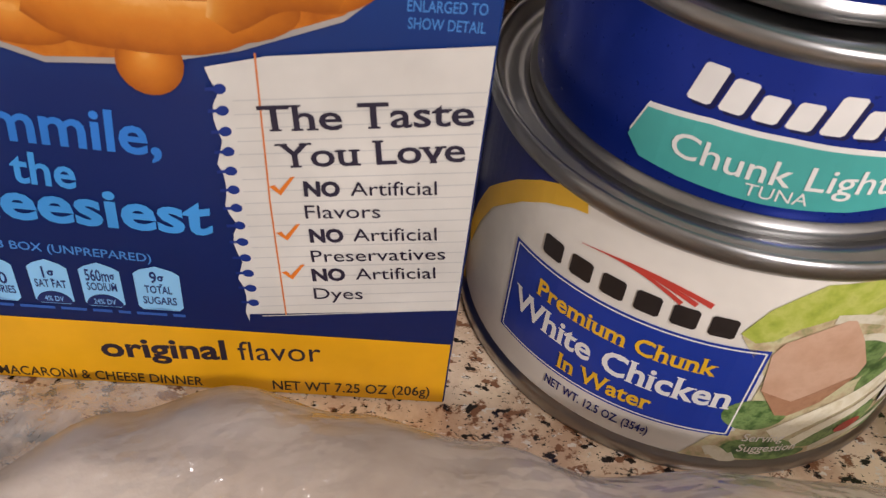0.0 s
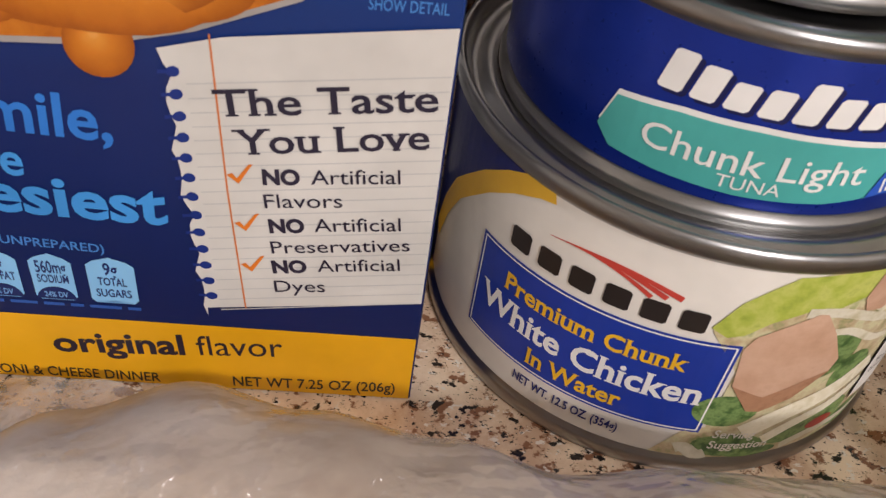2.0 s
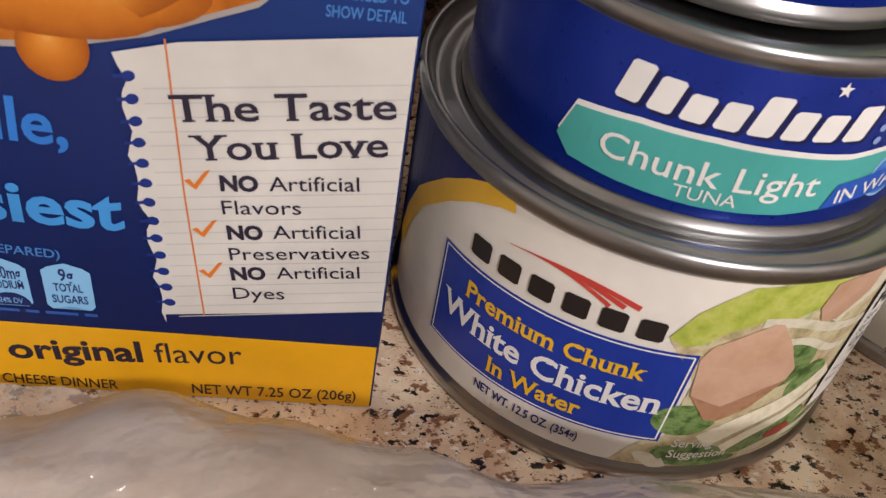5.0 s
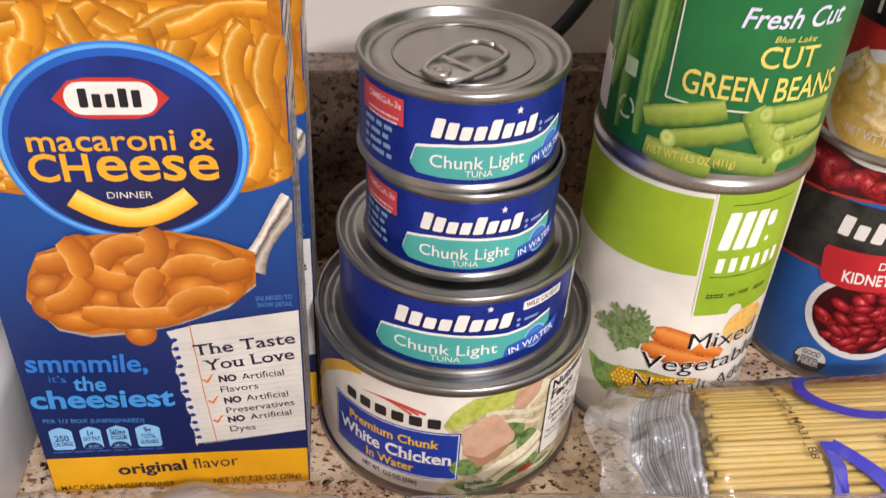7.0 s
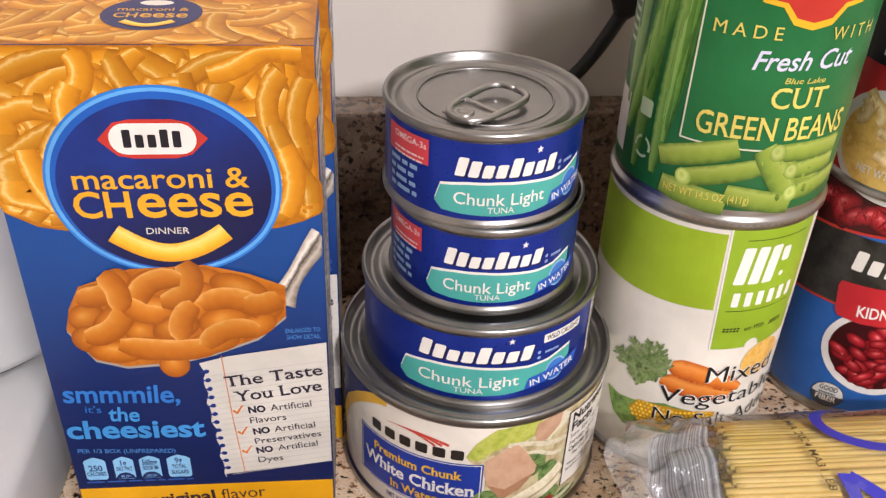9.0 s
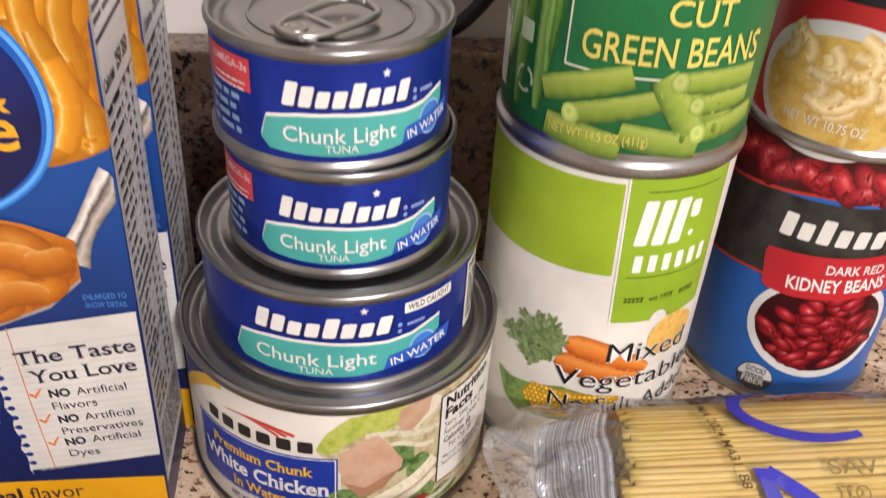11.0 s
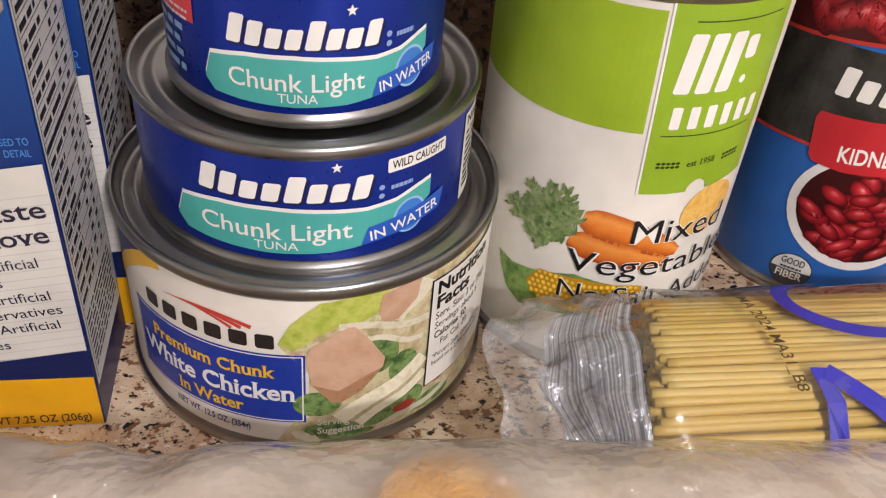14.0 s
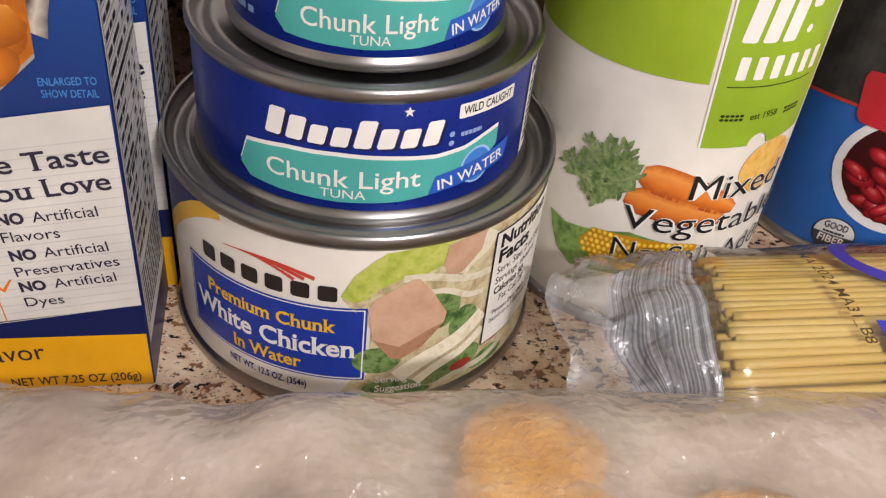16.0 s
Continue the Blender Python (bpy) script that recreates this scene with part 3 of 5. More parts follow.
for k, (e, w) in enumerate(((-107.4, 0.9), (-110.2, 0.8), (-113.0, 0.7))):
    pts = [(-135 + (e + 135) * t, 0.0462 + 0.0016 * math.sin(math.pi * t * 0.9) - (0.0018 + 0.0004 * k) * t ** 2.2 - 0.0003 * k * t) for t in [i / 14 for i in range(15)]]
    sw.strip(pts, 0.0014 * w, SU, [0.1 + 0.9 * (i / 14) for i in range(15)])
sw.lay("swoosh", ink("c9463a"), chicken_label, S, 3, "red sweeping stripes", 3)
GREENS = photo("lettuce_print", ["8a9a3a", "a5b048", "b9be62", "92a040"], 200)
LEAF = photo("leaf_print", ["2f4a26", "4d6c38", "7f9a5c", "3a5a30"], 380)
MEAT = photo("chicken_print", ["c39a7c", "cda487", "d6b094", "c79d80"], 120)
CREAM = photo("cheese_print", ["d9cfae", "e9e2ca", "cfc5a0"], 260)
Art().shape([(-102, 0.0046), (-97, 0.012), (-92.5, 0.014), (-92, 0.030), (-100, 0.0395), (-96.5, 0.047), (-90, 0.0528), (-82, 0.0546), (-18, 0.0546), (-18, 0.0046)]).lay("salad_ground", photo("salad_print", ["9aa06a", "c9c29a", "b7a27f", "7c8a52"], 260), chicken_label, S, 2, "printed picture of chicken on salad leaves", 3)
g = Art().shape([(-100.5, 0.0402), (-97, 0.0468), (-93, 0.0505), (-89, 0.0536), (-80, 0.0545), (-70, 0.0545), (-71, 0.0490), (-78, 0.0460), (-84, 0.0458), (-90, 0.0430), (-94, 0.0395), (-97, 0.0385)])
g.lay("lettuce", GREENS, chicken_label, S, 3, "", 3)
lf = Art()
rng = random.Random(8)
for cu, cv, ru, rv, tn in ((-90, 0.019, 7, 0.0045, 12), (-86, 0.0085, 8, 0.0035, 160), (-70, 0.010, 9, 0.0030, 15), (-62, 0.013, 6, 0.0040, 30), (-72, 0.0335, 6, 0.0065, 40), (-64, 0.026, 5, 0.006, 60), (-52, 0.008, 8, 0.003, 10), (-80, 0.006, 7, 0.0016, 0)):
    lf.oval(cu, cv, ru, rv, 22, tn * 0.3)
lf.lay("leaf_picture", LEAF, chicken_label, S, 3, "", 3)
cr = Art()
for a, b, c, d, w in ((-84, 0.0455, -56, 0.0405, 0.0022), (-76, 0.0400, -58, 0.0345, 0.0018), (-84, 0.0125, -57, 0.0265, 0.0050), (-78, 0.0095, -56, 0.0205, 0.0030), (-68, 0.0440, -57, 0.0530, 0.0050), (-72, 0.0060, -45, 0.0100, 0.0022), (-97, 0.0070, -90, 0.0060, 0.003)):
    cr.strip([(a + (c - a) * t / 8, b + (d - b) * t / 8 + 0.0008 * math.sin(t * 0.8)) for t in range(9)], w, SU)
cr.lay("cheese_picture", CREAM, chicken_label, S, 4, "", 3)
ct = Art().shape([(-93.0, 0.0362), (-91.5, 0.0395), (-86, 0.0428), (-81.5, 0.0452), (-79.5, 0.0450), (-75, 0.0395), (-70.4, 0.0320), (-71, 0.0290), (-77, 0.0225), (-83, 0.0192), (-86, 0.0195), (-91.5, 0.0265)])
ct.shape([(-73, 0.0480), (-72, 0.0535), (-66, 0.0545), (-60, 0.0545), (-61, 0.0490), (-67, 0.0440), (-71, 0.0445)])
ct.lay("chicken_picture", MEAT, chicken_label, S, 5, "", 3)
Art().shape([(-91.5, 0.0265), (-86, 0.0195), (-83, 0.0192), (-77, 0.0225), (-71, 0.0290), (-76, 0.0275), (-84, 0.0235)]).lay("chicken_side", photo("chicken_side_print", ["9a6c50", "b58868", "a87a5c"], 300), chicken_label, S, 6, "", 3)
Art().oval(-63, 0.0105, 4, 0.0017, 16, 8).oval(-50, 0.015, 3, 0.002, 16).lay("pepper_picture", ink("b0352a"), chicken_label, S, 5, "", 3)
Art().text("Serving", -90.2, 0.0113, -80.6, 0.0108, 0.0023, bold=0.015, su=SU).text("Suggestion", -90.2, 0.0079, -76.4, 0.0074, 0.0023, bold=0.015, su=SU).lay("lettering", OFFW, chicken_label, S, 6, "", 2)
Art().shape([(-55.9, 0.0137), (-12, 0.0137), (-12, 0.0516), (-55.9, 0.0516)]).lay("facts_border", BLACK, chicken_label, S, 6, "", 3)
Art().shape([(-55.4, 0.0141), (-12, 0.0141), (-12, 0.0512), (-55.4, 0.0512)]).lay("facts_panel", ink("efebe2"), chicken_label, S, 7, "white facts panel", 3)
t = Art().text("Nutrition", -53.5, 0.0462, -27, 0.0462, 0.0040, bold=0.035, su=SU).text("Facts", -53.5, 0.0412, -38, 0.0412, 0.0040, bold=0.035, su=SU)
t.text("Serv. Size: 2 oz (56g)", -53.5, 0.0375, -26, 0.0375, 0.0023, su=SU).text("Servings: about 6", -53.5, 0.0341, -31, 0.0341, 0.0023, su=SU)
t.text("Calories 50", -53.5, 0.0306, -38, 0.0306, 0.0024, bold=0.02, su=SU).text("Fat Cal. 20", -50.5, 0.0272, -37, 0.0272, 0.0023, su=SU)
t.text("*Percent Daily Values (DV) are", -53.5, 0.0232, -26, 0.0232, 0.0017, su=SU).text("based on a 2,000 calorie diet", -53.5, 0.0207, -27, 0.0207, 0.0017, su=SU)
t.lay("facts_lettering", BLACK, chicken_label, S, 8, "", 2)

# tuna cans
tuna_can("tuna_can", "wide blue tuna can with teal band on a larger can", (0.0553, 0.0388, 0.0543), 1.4, 0.0425, 0.0360, 0.0436, 0.0044, 0.0338, 1.0, True, False)
small = tuna_can("tuna_can", "small blue tuna can with ring-pull lid and teal band", (0.0554, 0.0386, 0.0889), 8.2, 0.0329, 0.0344, 0.0340, 0.0034, 0.0308, 1.08, False, True)
pull_tab(small, 0.0344, 0.0036, (-0.0135, -0.0138), 24)
copy_thing(small, pose(0.0533, 0.0404, 0.1218, 0, 0, 16.2))

# mixed vegetable can
VX, VY, VR = 0.1425, 0.0505, 0.0376
veg = thing("vegetable_can", "tall can of mixed vegetables with a white and lime green label", "can", (VX, VY, 0), 4.4)
can_shell(veg, VR, 0.1206, 0.0388, 0.0036, 0.0040, 3)
veg_label = wrap(veg, VR, 0.0042, 0.1169, ink("e8e4da"), "white paper label")
S, SU = on_can(VR + 0.0001, -0.0018), 180 / (math.pi * VR)
LIME = ink("9dbb2b")
Art().shape([(-300 + 4 * i, 0.0846) for i in range(49)] + [(-104.2, 0.0846), (-105.6, 0.1166), (-300, 0.1166)]).lay("green_band", LIME, veg_label, S, 2, "lime green band", 3)
tag = [(-101.2, 0.0668)] + [(-80.4 + 4.8 * (1 - math.cos(radians(180 * i / 12))) / 1.0, 0.0668 + 0.0034 * math.sin(radians(180 * i / 12))) for i in range(13)] + [(-47.5, 0.0675), (-49.5, 0.1186), (-104.0, 0.1186)]
Art().shape(tag).lay("green_tag", ink("93b52a"), veg_label, S, 3, "lime green notched tag", 3)
Art().strip([(-100.9 - 3.1 * i / 20, 0.0668 + 0.0518 * i / 20) for i in range(21)], 0.0006, SU).lay("tag_line", WHITE, veg_label, S, 4, "", 3)
word_mark("word_mark", WHITE, veg_label, S, 4, "large white sign of a word mark", 3, -98.5, 0.0960, -74.0, [1, 1, 1], 0.0155, 0.10, SU, 0.24)
mk = Art().rrect(-71.5, 0.1040, -66.0, 0.1100, 1.4, 0.0012).oval(-69, 0.0985, 1.5, 0.0011)
word_mark("word_mark", WHITE, veg_label, S, 4, "white sign of a word mark", 3, -97.0, 0.0862, -54.0, [1, 1, 1, 1, 1, 1], 0.0062, 0.0, SU, 0.44)
mk.lay("word_mark_dot", WHITE, veg_label, S, 4, "small white marks beside the word mark", 3)
for v, a, b in ((0.0843, -97.5, -56), (0.1145, -95, -56)):
    Art().strip([(a + (b - a) * i / 14, v) for i in range(15)], 0.0003, SU).lay("tag_rule", ink("2c3a14"), veg_label, S, 4, "", 3)
ln = Art().text("est 1958", -83.5, 0.0748, -70.5, 0.0750, 0.0019, bold=0.01, su=SU)
for side, a in ((1, -95.5), (-1, -57.5)):
    for i in range(5):
        ln.oval(a + side * i * 2.0, 0.0762, 0.9, 0.0004, 10, 25).oval(a + side * i * 2.0, 0.0751, 0.9, 0.0004, 10, -25)
ln.lay("tag_lettering", ink("2c3a14"), veg_label, S, 4, "", 3)
CARROT = tube_print("carrot_print", [(0.0, "a8481a"), (0.35, "dd7a2c"), (0.7, "ee9a4a"), (1.0, "c9621f")])
Art().oval(-64, 0.0585, 15, 0.0085, 28, 6).lay("potato", photo("potato_print", ["d9a441", "e9bf69", "c98f35"], 240), veg_label, S, 3, "", 3)
cz = Art()
cz.strip([(-119 + 3.6 * i, 0.0567 - 0.0008 * i + 0.0011 * math.sin(i * 0.33)) for i in range(13)], 0.0092, SU, [0.55, 0.9, 1, 1, 1, 0.97, 0.94, 0.9, 0.86, 0.8, 0.7, 0.55, 0.3])
cz.strip([(-123 + 3.6 * i, 0.0492 - 0.0005 * i) for i in range(13)], 0.0086, SU, [0.5, 0.9, 1, 1, 1, 0.97, 0.94, 0.9, 0.86, 0.8, 0.7, 0.55, 0.3])
cz.lay("carrot_picture", CARROT, veg_label, S, 4, "printed orange carrots", 3)
fr = Art()
rng = random.Random(11)
for i in range(13):
    t = radians(92 + 10.4 * i)
    reach = 0.0185 * rng.uniform(0.8, 1.0) * (1.1 if i < 9 else 0.85)
    spine = [(-120.5 + reach * q / 7 * math.cos(t + 0.03 * q) * SU, 0.0512 + reach * 0.66 * q / 7 * math.sin(t + 0.03 * q)) for q in range(8)]
    fr.strip(spine, 0.00045, SU)
    for q in range(2, 8):
        for side in (-1, 1, -0.6, 0.6):
            a, ln_ = t + side * rng.uniform(0.5, 1.1), reach * rng.uniform(0.08, 0.20)
            u, v = spine[q]
            fr.strip([(u + ln_ * k / 3 * math.cos(a) * SU, v + ln_ * k / 3 * math.sin(a)) for k in range(4)], 0.00115, SU, [0.7, 1, 0.9, 0.3])
fr.lay("frond_picture", photo("frond_print", ["465c2e", "647d46", "8b9e68", "3a4c26"], 300), veg_label, S, 5, "feathery printed carrot leaves", 3)
Art().shape([(-155, 0.0345), (-146, 0.0330), (-134, 0.0345), (-118, 0.0375), (-100, 0.0355), (-98, 0.0240), (-125, 0.0215), (-140, 0.0200), (-148, 0.0235), (-152, 0.0290)]).lay("corn_husk", photo("husk_print", ["3a5524", "56753a", "7d9a50", "41602c"], 220), veg_label, S, 3, "", 3)
kn = Art()
for j in range(6):
    for i in range(19):
        u, v = -136 + 2.45 * i + (j % 2) * 1.2, 0.0255 + 0.0018 * j + 0.0005 * math.sin(i * 0.5)
        if u > -139 + 2.2 * abs(j - 2.5):
            kn.bean(u, v, 1.25 / SU, 0.0010, 0, SU, 8)
Art().shape([(-138, 0.0300), (-133, 0.0355), (-115, 0.0362), (-88, 0.0352), (-88, 0.0240), (-130, 0.0240)]).lay("corn_ground", ink("c98f1c"), veg_label, S, 4, "", 3)
kn.lay("corn_picture", tube_print("kernel_print", [(0.0, "b9861a"), (0.35, "e6b52e"), (0.9, "f4d765")]), veg_label, S, 5, "printed yellow corn kernels")
for nm, mt, ly, bold in (("letter_edge", WHITE, 6, 0.022), ("lettering", BLACK, 7, 0.0)):
    x = Art().text("Mixed", -98.6, 0.0506, -53.0, 0.0506, 0.0078, bold=bold, su=SU)
    x.text("Vegetables", -122.6, 0.0392, -36, 0.0392, 0.0072, bold=bold, su=SU).text("No Salt Added", -123.6, 0.0288, -36, 0.0288, 0.0062, bold=bold, su=SU)
    x.lay(nm, mt, veg_label, S, ly, "black lettering edged in white" if ly == 7 else "", 2)
Art().rect(-205, 0.020, -175, 0.066).lay("side_panel", ink("d8d4c8"), veg_label, S, 2, "", 3)

# green bean can on top of it
gb = thing("green_bean_can", "can of cut green beans with a dark green label", "can", (VX, VY, 0.1176), 0.9)
can_shell(gb, VR, 0.1115, 0.0388, 0.0036, 0.0040, 3)
gb_label = wrap(gb, VR, 0.0066, 0.1070, ink("1d6837"), "dark green paper label")
S = on_can(VR + 0.0001)
B0 = 0.1190
bs = Art()
rng = random.Random(4)
STALK = tube_print("bean_print", [(0.0, "2f5f20"), (0.3, "5c8c38"), (0.6, "7ba64e"), (0.8, "8fb562"), (1.0, "467a2c")])
STALKS = ((-178, 0.0300, -172, 0.1060, 0.0085), (-163.2, 0.0105, -156, 0.1060, 0.0080), (-174, 0.0221, -142, 0.1060, 0.0085), (-145.7, 0.0246, -139, 0.1060, 0.0066), (-149.3, 0.0122, -141, 0.1060, 0.0080))
for a, va, b_, vb, w in STALKS:
    bs.strip([(a + (b_ - a) * q / 9, va + (vb - va) * q / 9) for q in range(10)], w, SU, [0.35, 0.7, 0.9, 1, 1, 1, 1, 1, 1, 0.95])
bs.lay("stalk_picture", STALK, gb_label, S, 2, "printed upright green beans", 3)
Art().rect(-218, 0.040, -178, 0.105).lay("side_panel", ink("2f5a3c"), gb_label, S, 2, "", 3)
Art().rect(-214, 0.012, -176, 0.034).lay("code_panel", OFFW, gb_label, S, 2, "", 3)
sp = Art().bars(-214, 0.095, -180, 14, 0.0034, 0.0014, random.Random(3), word=0.2)
sp.lay("small_print", ink("b9c8a8"), gb_label, S, 3, "", 3)
Art().shape([(-136.5, 0.0292), (-52, 0.0292), (-50, 0.1065), (-138.5, 0.1065)]).lay("name_panel", ink("186e3a"), gb_label, S, 3, "deep green name panel", 3)
fl = Art().strip([(-136.5 - 0.0001 * i, 0.0292 + 0.0773 * i / 10) for i in range(11)], 0.0006, SU)
fl.strip([(-136.7 + 86 * i / 24, 0.0292) for i in range(25)], 0.0006, SU)
fl.lay("panel_line", ink("dfe3c8"), gb_label, S, 4, "", 3)
cb = Art()
CUTB = tube_print("cut_bean_print", [(0.0, "4d6a26"), (0.25, "7f9a38"), (0.55, "97ac45"), (0.8, "a9bb58"), (1.0, "74913a")], vary=0.14)
CUTS = ((-142.3, 0.0107, -108, 0.0082, 0.0085), (-92, 0.0255, -60, 0.0145, 0.0082), (-130.9, 0.0156, -94, 0.0236, 0.0070), (-75.7, 0.0131, -42.8, 0.0160, 0.0072), (-145.7, 0.0202, -107.5, 0.0295, 0.0078), (-78.8, 0.0215, -50.5, 0.0224, 0.0066), (-95.3, 0.0300, -77.5, 0.0127, 0.0090), (-88.4, 0.0285, -50, 0.0284, 0.0070), (-109.4, 0.0128, -74.4, 0.0090, 0.0080))
for a, va, b_, vb, w in CUTS:
    pts = [(a + (b_ - a) * q / 6, va + (vb - va) * q / 6) for q in range(7)]
    cb.strip(pts, w, SU, [0.84, 0.97, 1, 1, 1, 0.98, 0.88])
cb.lay("cut_bean_picture", CUTB, gb_label, S, 5, "printed heap of cut green beans", 3)
ends = Art()
for a, va, b_, vb, w in CUTS[1:]:
    if w < 0.0075:
        ends.bean(a, va, w * 0.40, w * 0.46, 0.2, SU, 14)
ends.lay("bean_end_picture", tube_print("bean_end_print", [(0.0, "86a23e"), (0.5, "c3d07a"), (1.0, "a9bc58")]), gb_label, S, 6)
GOLD = ink("e3d36a")
t = Art().text("CUT", -98.6, 0.0440, -70.4, 0.0440, 0.0068, bold=0.008, su=SU, serif=0.03).text("GREEN BEANS", -130, 0.0328, -52, 0.0332, 0.0078, bold=0.008, su=SU, serif=0.03)
t.text("M A D E", -130.8, 0.0657, -100.4, 0.0657, 0.0040, su=SU, serif=0.03).text("W I T H", -77, 0.0657, -50, 0.0657, 0.0040, su=SU, serif=0.03)
t.text("Blue Lake", -94.5, 0.0522, -74, 0.0522, 0.0019, shear=0.2, su=SU).text("NET WT 14.5 OZ (411g)", -140, 0.0088, -97, 0.0098, 0.0028, su=SU)
t.lay("lettering", GOLD, gb_label, S, 7, "pale yellow lettering", 2)
Art().text("Fresh Cut", -110.4, 0.0560, -61, 0.0572, 0.0060, shear=0.3, bold=0.012, su=SU).lay("lettering", ink("d6d8ee"), gb_label, S, 7, "white slanted lettering", 2)
sh = [(-117, 0.0820), (-112, 0.0765), (-103, 0.0755), (-97, 0.0705), (-88, 0.0690), (-79, 0.0705), (-73, 0.0755), (-64, 0.0765), (-59, 0.0820), (-60, 0.1000), (-116, 0.1000)]
Art().shape(sh).lay("shield_edge", YELLOW, gb_label, S, 5, "yellow shield edge", 3)
Art().shape([(-88 + (a + 88) * 0.90, 0.0855 + (b - 0.0855) * 0.86) for a, b in sh]).lay("shield", RED, gb_label, S, 6, "red shield-shaped emblem", 3)
ic = Art().rrect(-164, 0.0305, -155, 0.0365, 1.2, 0.0008)
for i in range(3):
    t0 = radians(90 + 120 * i)
    ic.strip([(-158 + 5.2 * math.cos(t0 + 0.25 + 0.17 * k), 0.0195 + 0.0036 * math.sin(t0 + 0.25 + 0.17 * k)) for k in range(10)], 0.0010, SU)
ic.lay("icon_print", ink("b8cfa8"), gb_label, S, 4, "", 3)

# kidney bean can
KX, KY, KR = 0.2340, 0.0745, 0.0368
kid = thing("kidney_bean_can", "can of dark red kidney beans with a blue and black label", "can", (KX, KY, 0), 9.0)
can_shell(kid, KR, 0.1118, 0.0379, 0.0036, 0.0040, 3)
kid_label = wrap(kid, KR, 0.0044, 0.1080, ink("2767ba"), "blue paper label")
S, SU = on_can(KR + 0.0001), 180 / (math.pi * KR)
rim = [(-260 + 5 * i, 0.0560 - 0.0110 * (max(0, -150 - (-260 + 5 * i)) / 110) ** 1.3) for i in range(53)]
Art().shape(rim + [(0, 0.0925), (-260, 0.0870)]).lay("black_band", photo("slate_print", ["1d1d1b", "2c2c29", "3a3a36", "242422"], 120), kid_label, S, 2, "black slate-patterned band", 4)
Art().strip(rim, 0.0011, SU).strip([(a, 0.0870 + 0.0052 * min(1, max(0, (a + 180) / 50))) for a, _ in rim], 0.0012, SU).lay("red_line", RED, kid_label, S, 3, "", 4)
Art().shape([(a, 0.0875 + 0.0052 * min(1, max(0, (a + 180) / 50))) for a, _ in rim] + [(0, 0.1080), (-260, 0.1080)]).lay("bean_ground", ink("4a1014"), kid_label, S, 2, "", 4)
KBEAN = tube_print("kidney_print", [(0.0, "4a0d14"), (0.25, "8a1820"), (0.62, "b52c36"), (0.86, "cf5a5c"), (1.0, "eab0aa")], vary=0.2)
bb = Art()
rng = random.Random(21)
for i in range(22):
    bb.bean(-205 + 7.6 * i + rng.uniform(-2, 2), (0.0995, 0.0965)[i % 2] + rng.uniform(-0.0008, 0.0014), rng.uniform(0.0080, 0.0096), rng.uniform(0.0036, 0.0044), rng.choice((0.5, 0.7, -1.0, 0.3, -0.5)), SU, 18)
bb.lay("bean_picture", KBEAN, kid_label, S, 3, "printed red kidney beans", 4)
Art().oval(-107, 0.0380, 41, 0.0228, 48).lay("bowl", ink("ecebe8"), kid_label, S, 3, "printed white bowl of beans", 3)
Art().oval(-107, 0.0382, 36.5, 0.0196, 48).lay("bowl_inside", ink("3d0c11"), kid_label, S, 4, "", 3)
bb = Art()
for i in range(62):
    t, d = rng.uniform(0, 6.283), math.sqrt(rng.random()) * 0.93
    bb.bean(-107 + 34 * d * math.cos(t), 0.0380 + 0.0180 * d * math.sin(t), rng.uniform(0.0046, 0.0056), rng.uniform(0.0023, 0.0028), rng.uniform(-0.9, 0.9), SU, 14)
bb.lay("bowl_picture", KBEAN, kid_label, S, 5, "", 3)
Art().shape([(-149.2, 0.0655), (-147.8, 0.0680), (-70, 0.0722), (-66, 0.0560), (-100, 0.0525), (-130, 0.0508), (-144, 0.0515), (-146.5, 0.0535)]).lay("banner", ink("c42a33"), kid_label, S, 7, "red name banner", 3)
Art().text("DARK RED", -116, 0.0628, -84, 0.0638, 0.0036, bold=0.015, su=SU).text("KIDNEY BEANS", -133.5, 0.0540, -80, 0.0570, 0.0052, bold=0.02, su=SU).lay("lettering", WHITE, kid_label, S, 8, "white lettering", 2)
word_mark("word_mark", WHITE, kid_label, S, 4, "white sign of a word mark", 3, -147, 0.0742, -80, [1, 0.75, 1.05, 0.75, 0.75, 0.75, 1.05], 0.0092, 0.10, SU, 0.30)
Art().oval(-133.9, 0.0105, 0.0068 * SU, 0.0066).lay("badge_edge", ink("30343c"), kid_label, S, 3, "", 3)
Art().oval(-133.9, 0.0105, 0.0064 * SU, 0.0062).lay("badge", ink("dfe0dc"), kid_label, S, 4, "round white and grey badge", 3)
Art().oval(-133.9, 0.0105, 0.0064 * SU, 0.0062, 24, 0, 180, 360).lay("badge_half", ink("3c4048"), kid_label, S, 5, "", 3)
Art().text("GOOD", -139.8, 0.0128, -128.2, 0.0128, 0.0025, bold=0.015, su=SU).bars(-139.4, 0.0110, -128.6, 1, 0.001, 0.0008, rng).lay("lettering", ink("30343c"), kid_label, S, 6, "", 2)
Art().text("FIBER", -140.6, 0.0073, -127.4, 0.0073, 0.0027, bold=0.02, su=SU).lay("lettering", OFFW, kid_label, S, 6, "", 2)

# soup can on the kidney beans
OR = 0.0322
soup = thing("soup_can", "smaller red and black soup can on the bean can", "can", (0.2300, 0.0690, 0.1078), 7.0)
can_shell(soup, OR, 0.1010, 0.0334, 0.0036, 0.0040, 3)
soup_label = wrap(soup, OR, 0.0042, 0.0970, ink("b4282a"), "red paper label")
S, SU = on_can(OR + 0.0001), 180 / (math.pi * OR)
Art().rect(-250, 0.0490, -30, 0.0760).lay("black_band", BLACK, soup_label, S, 2, "black band", 4)
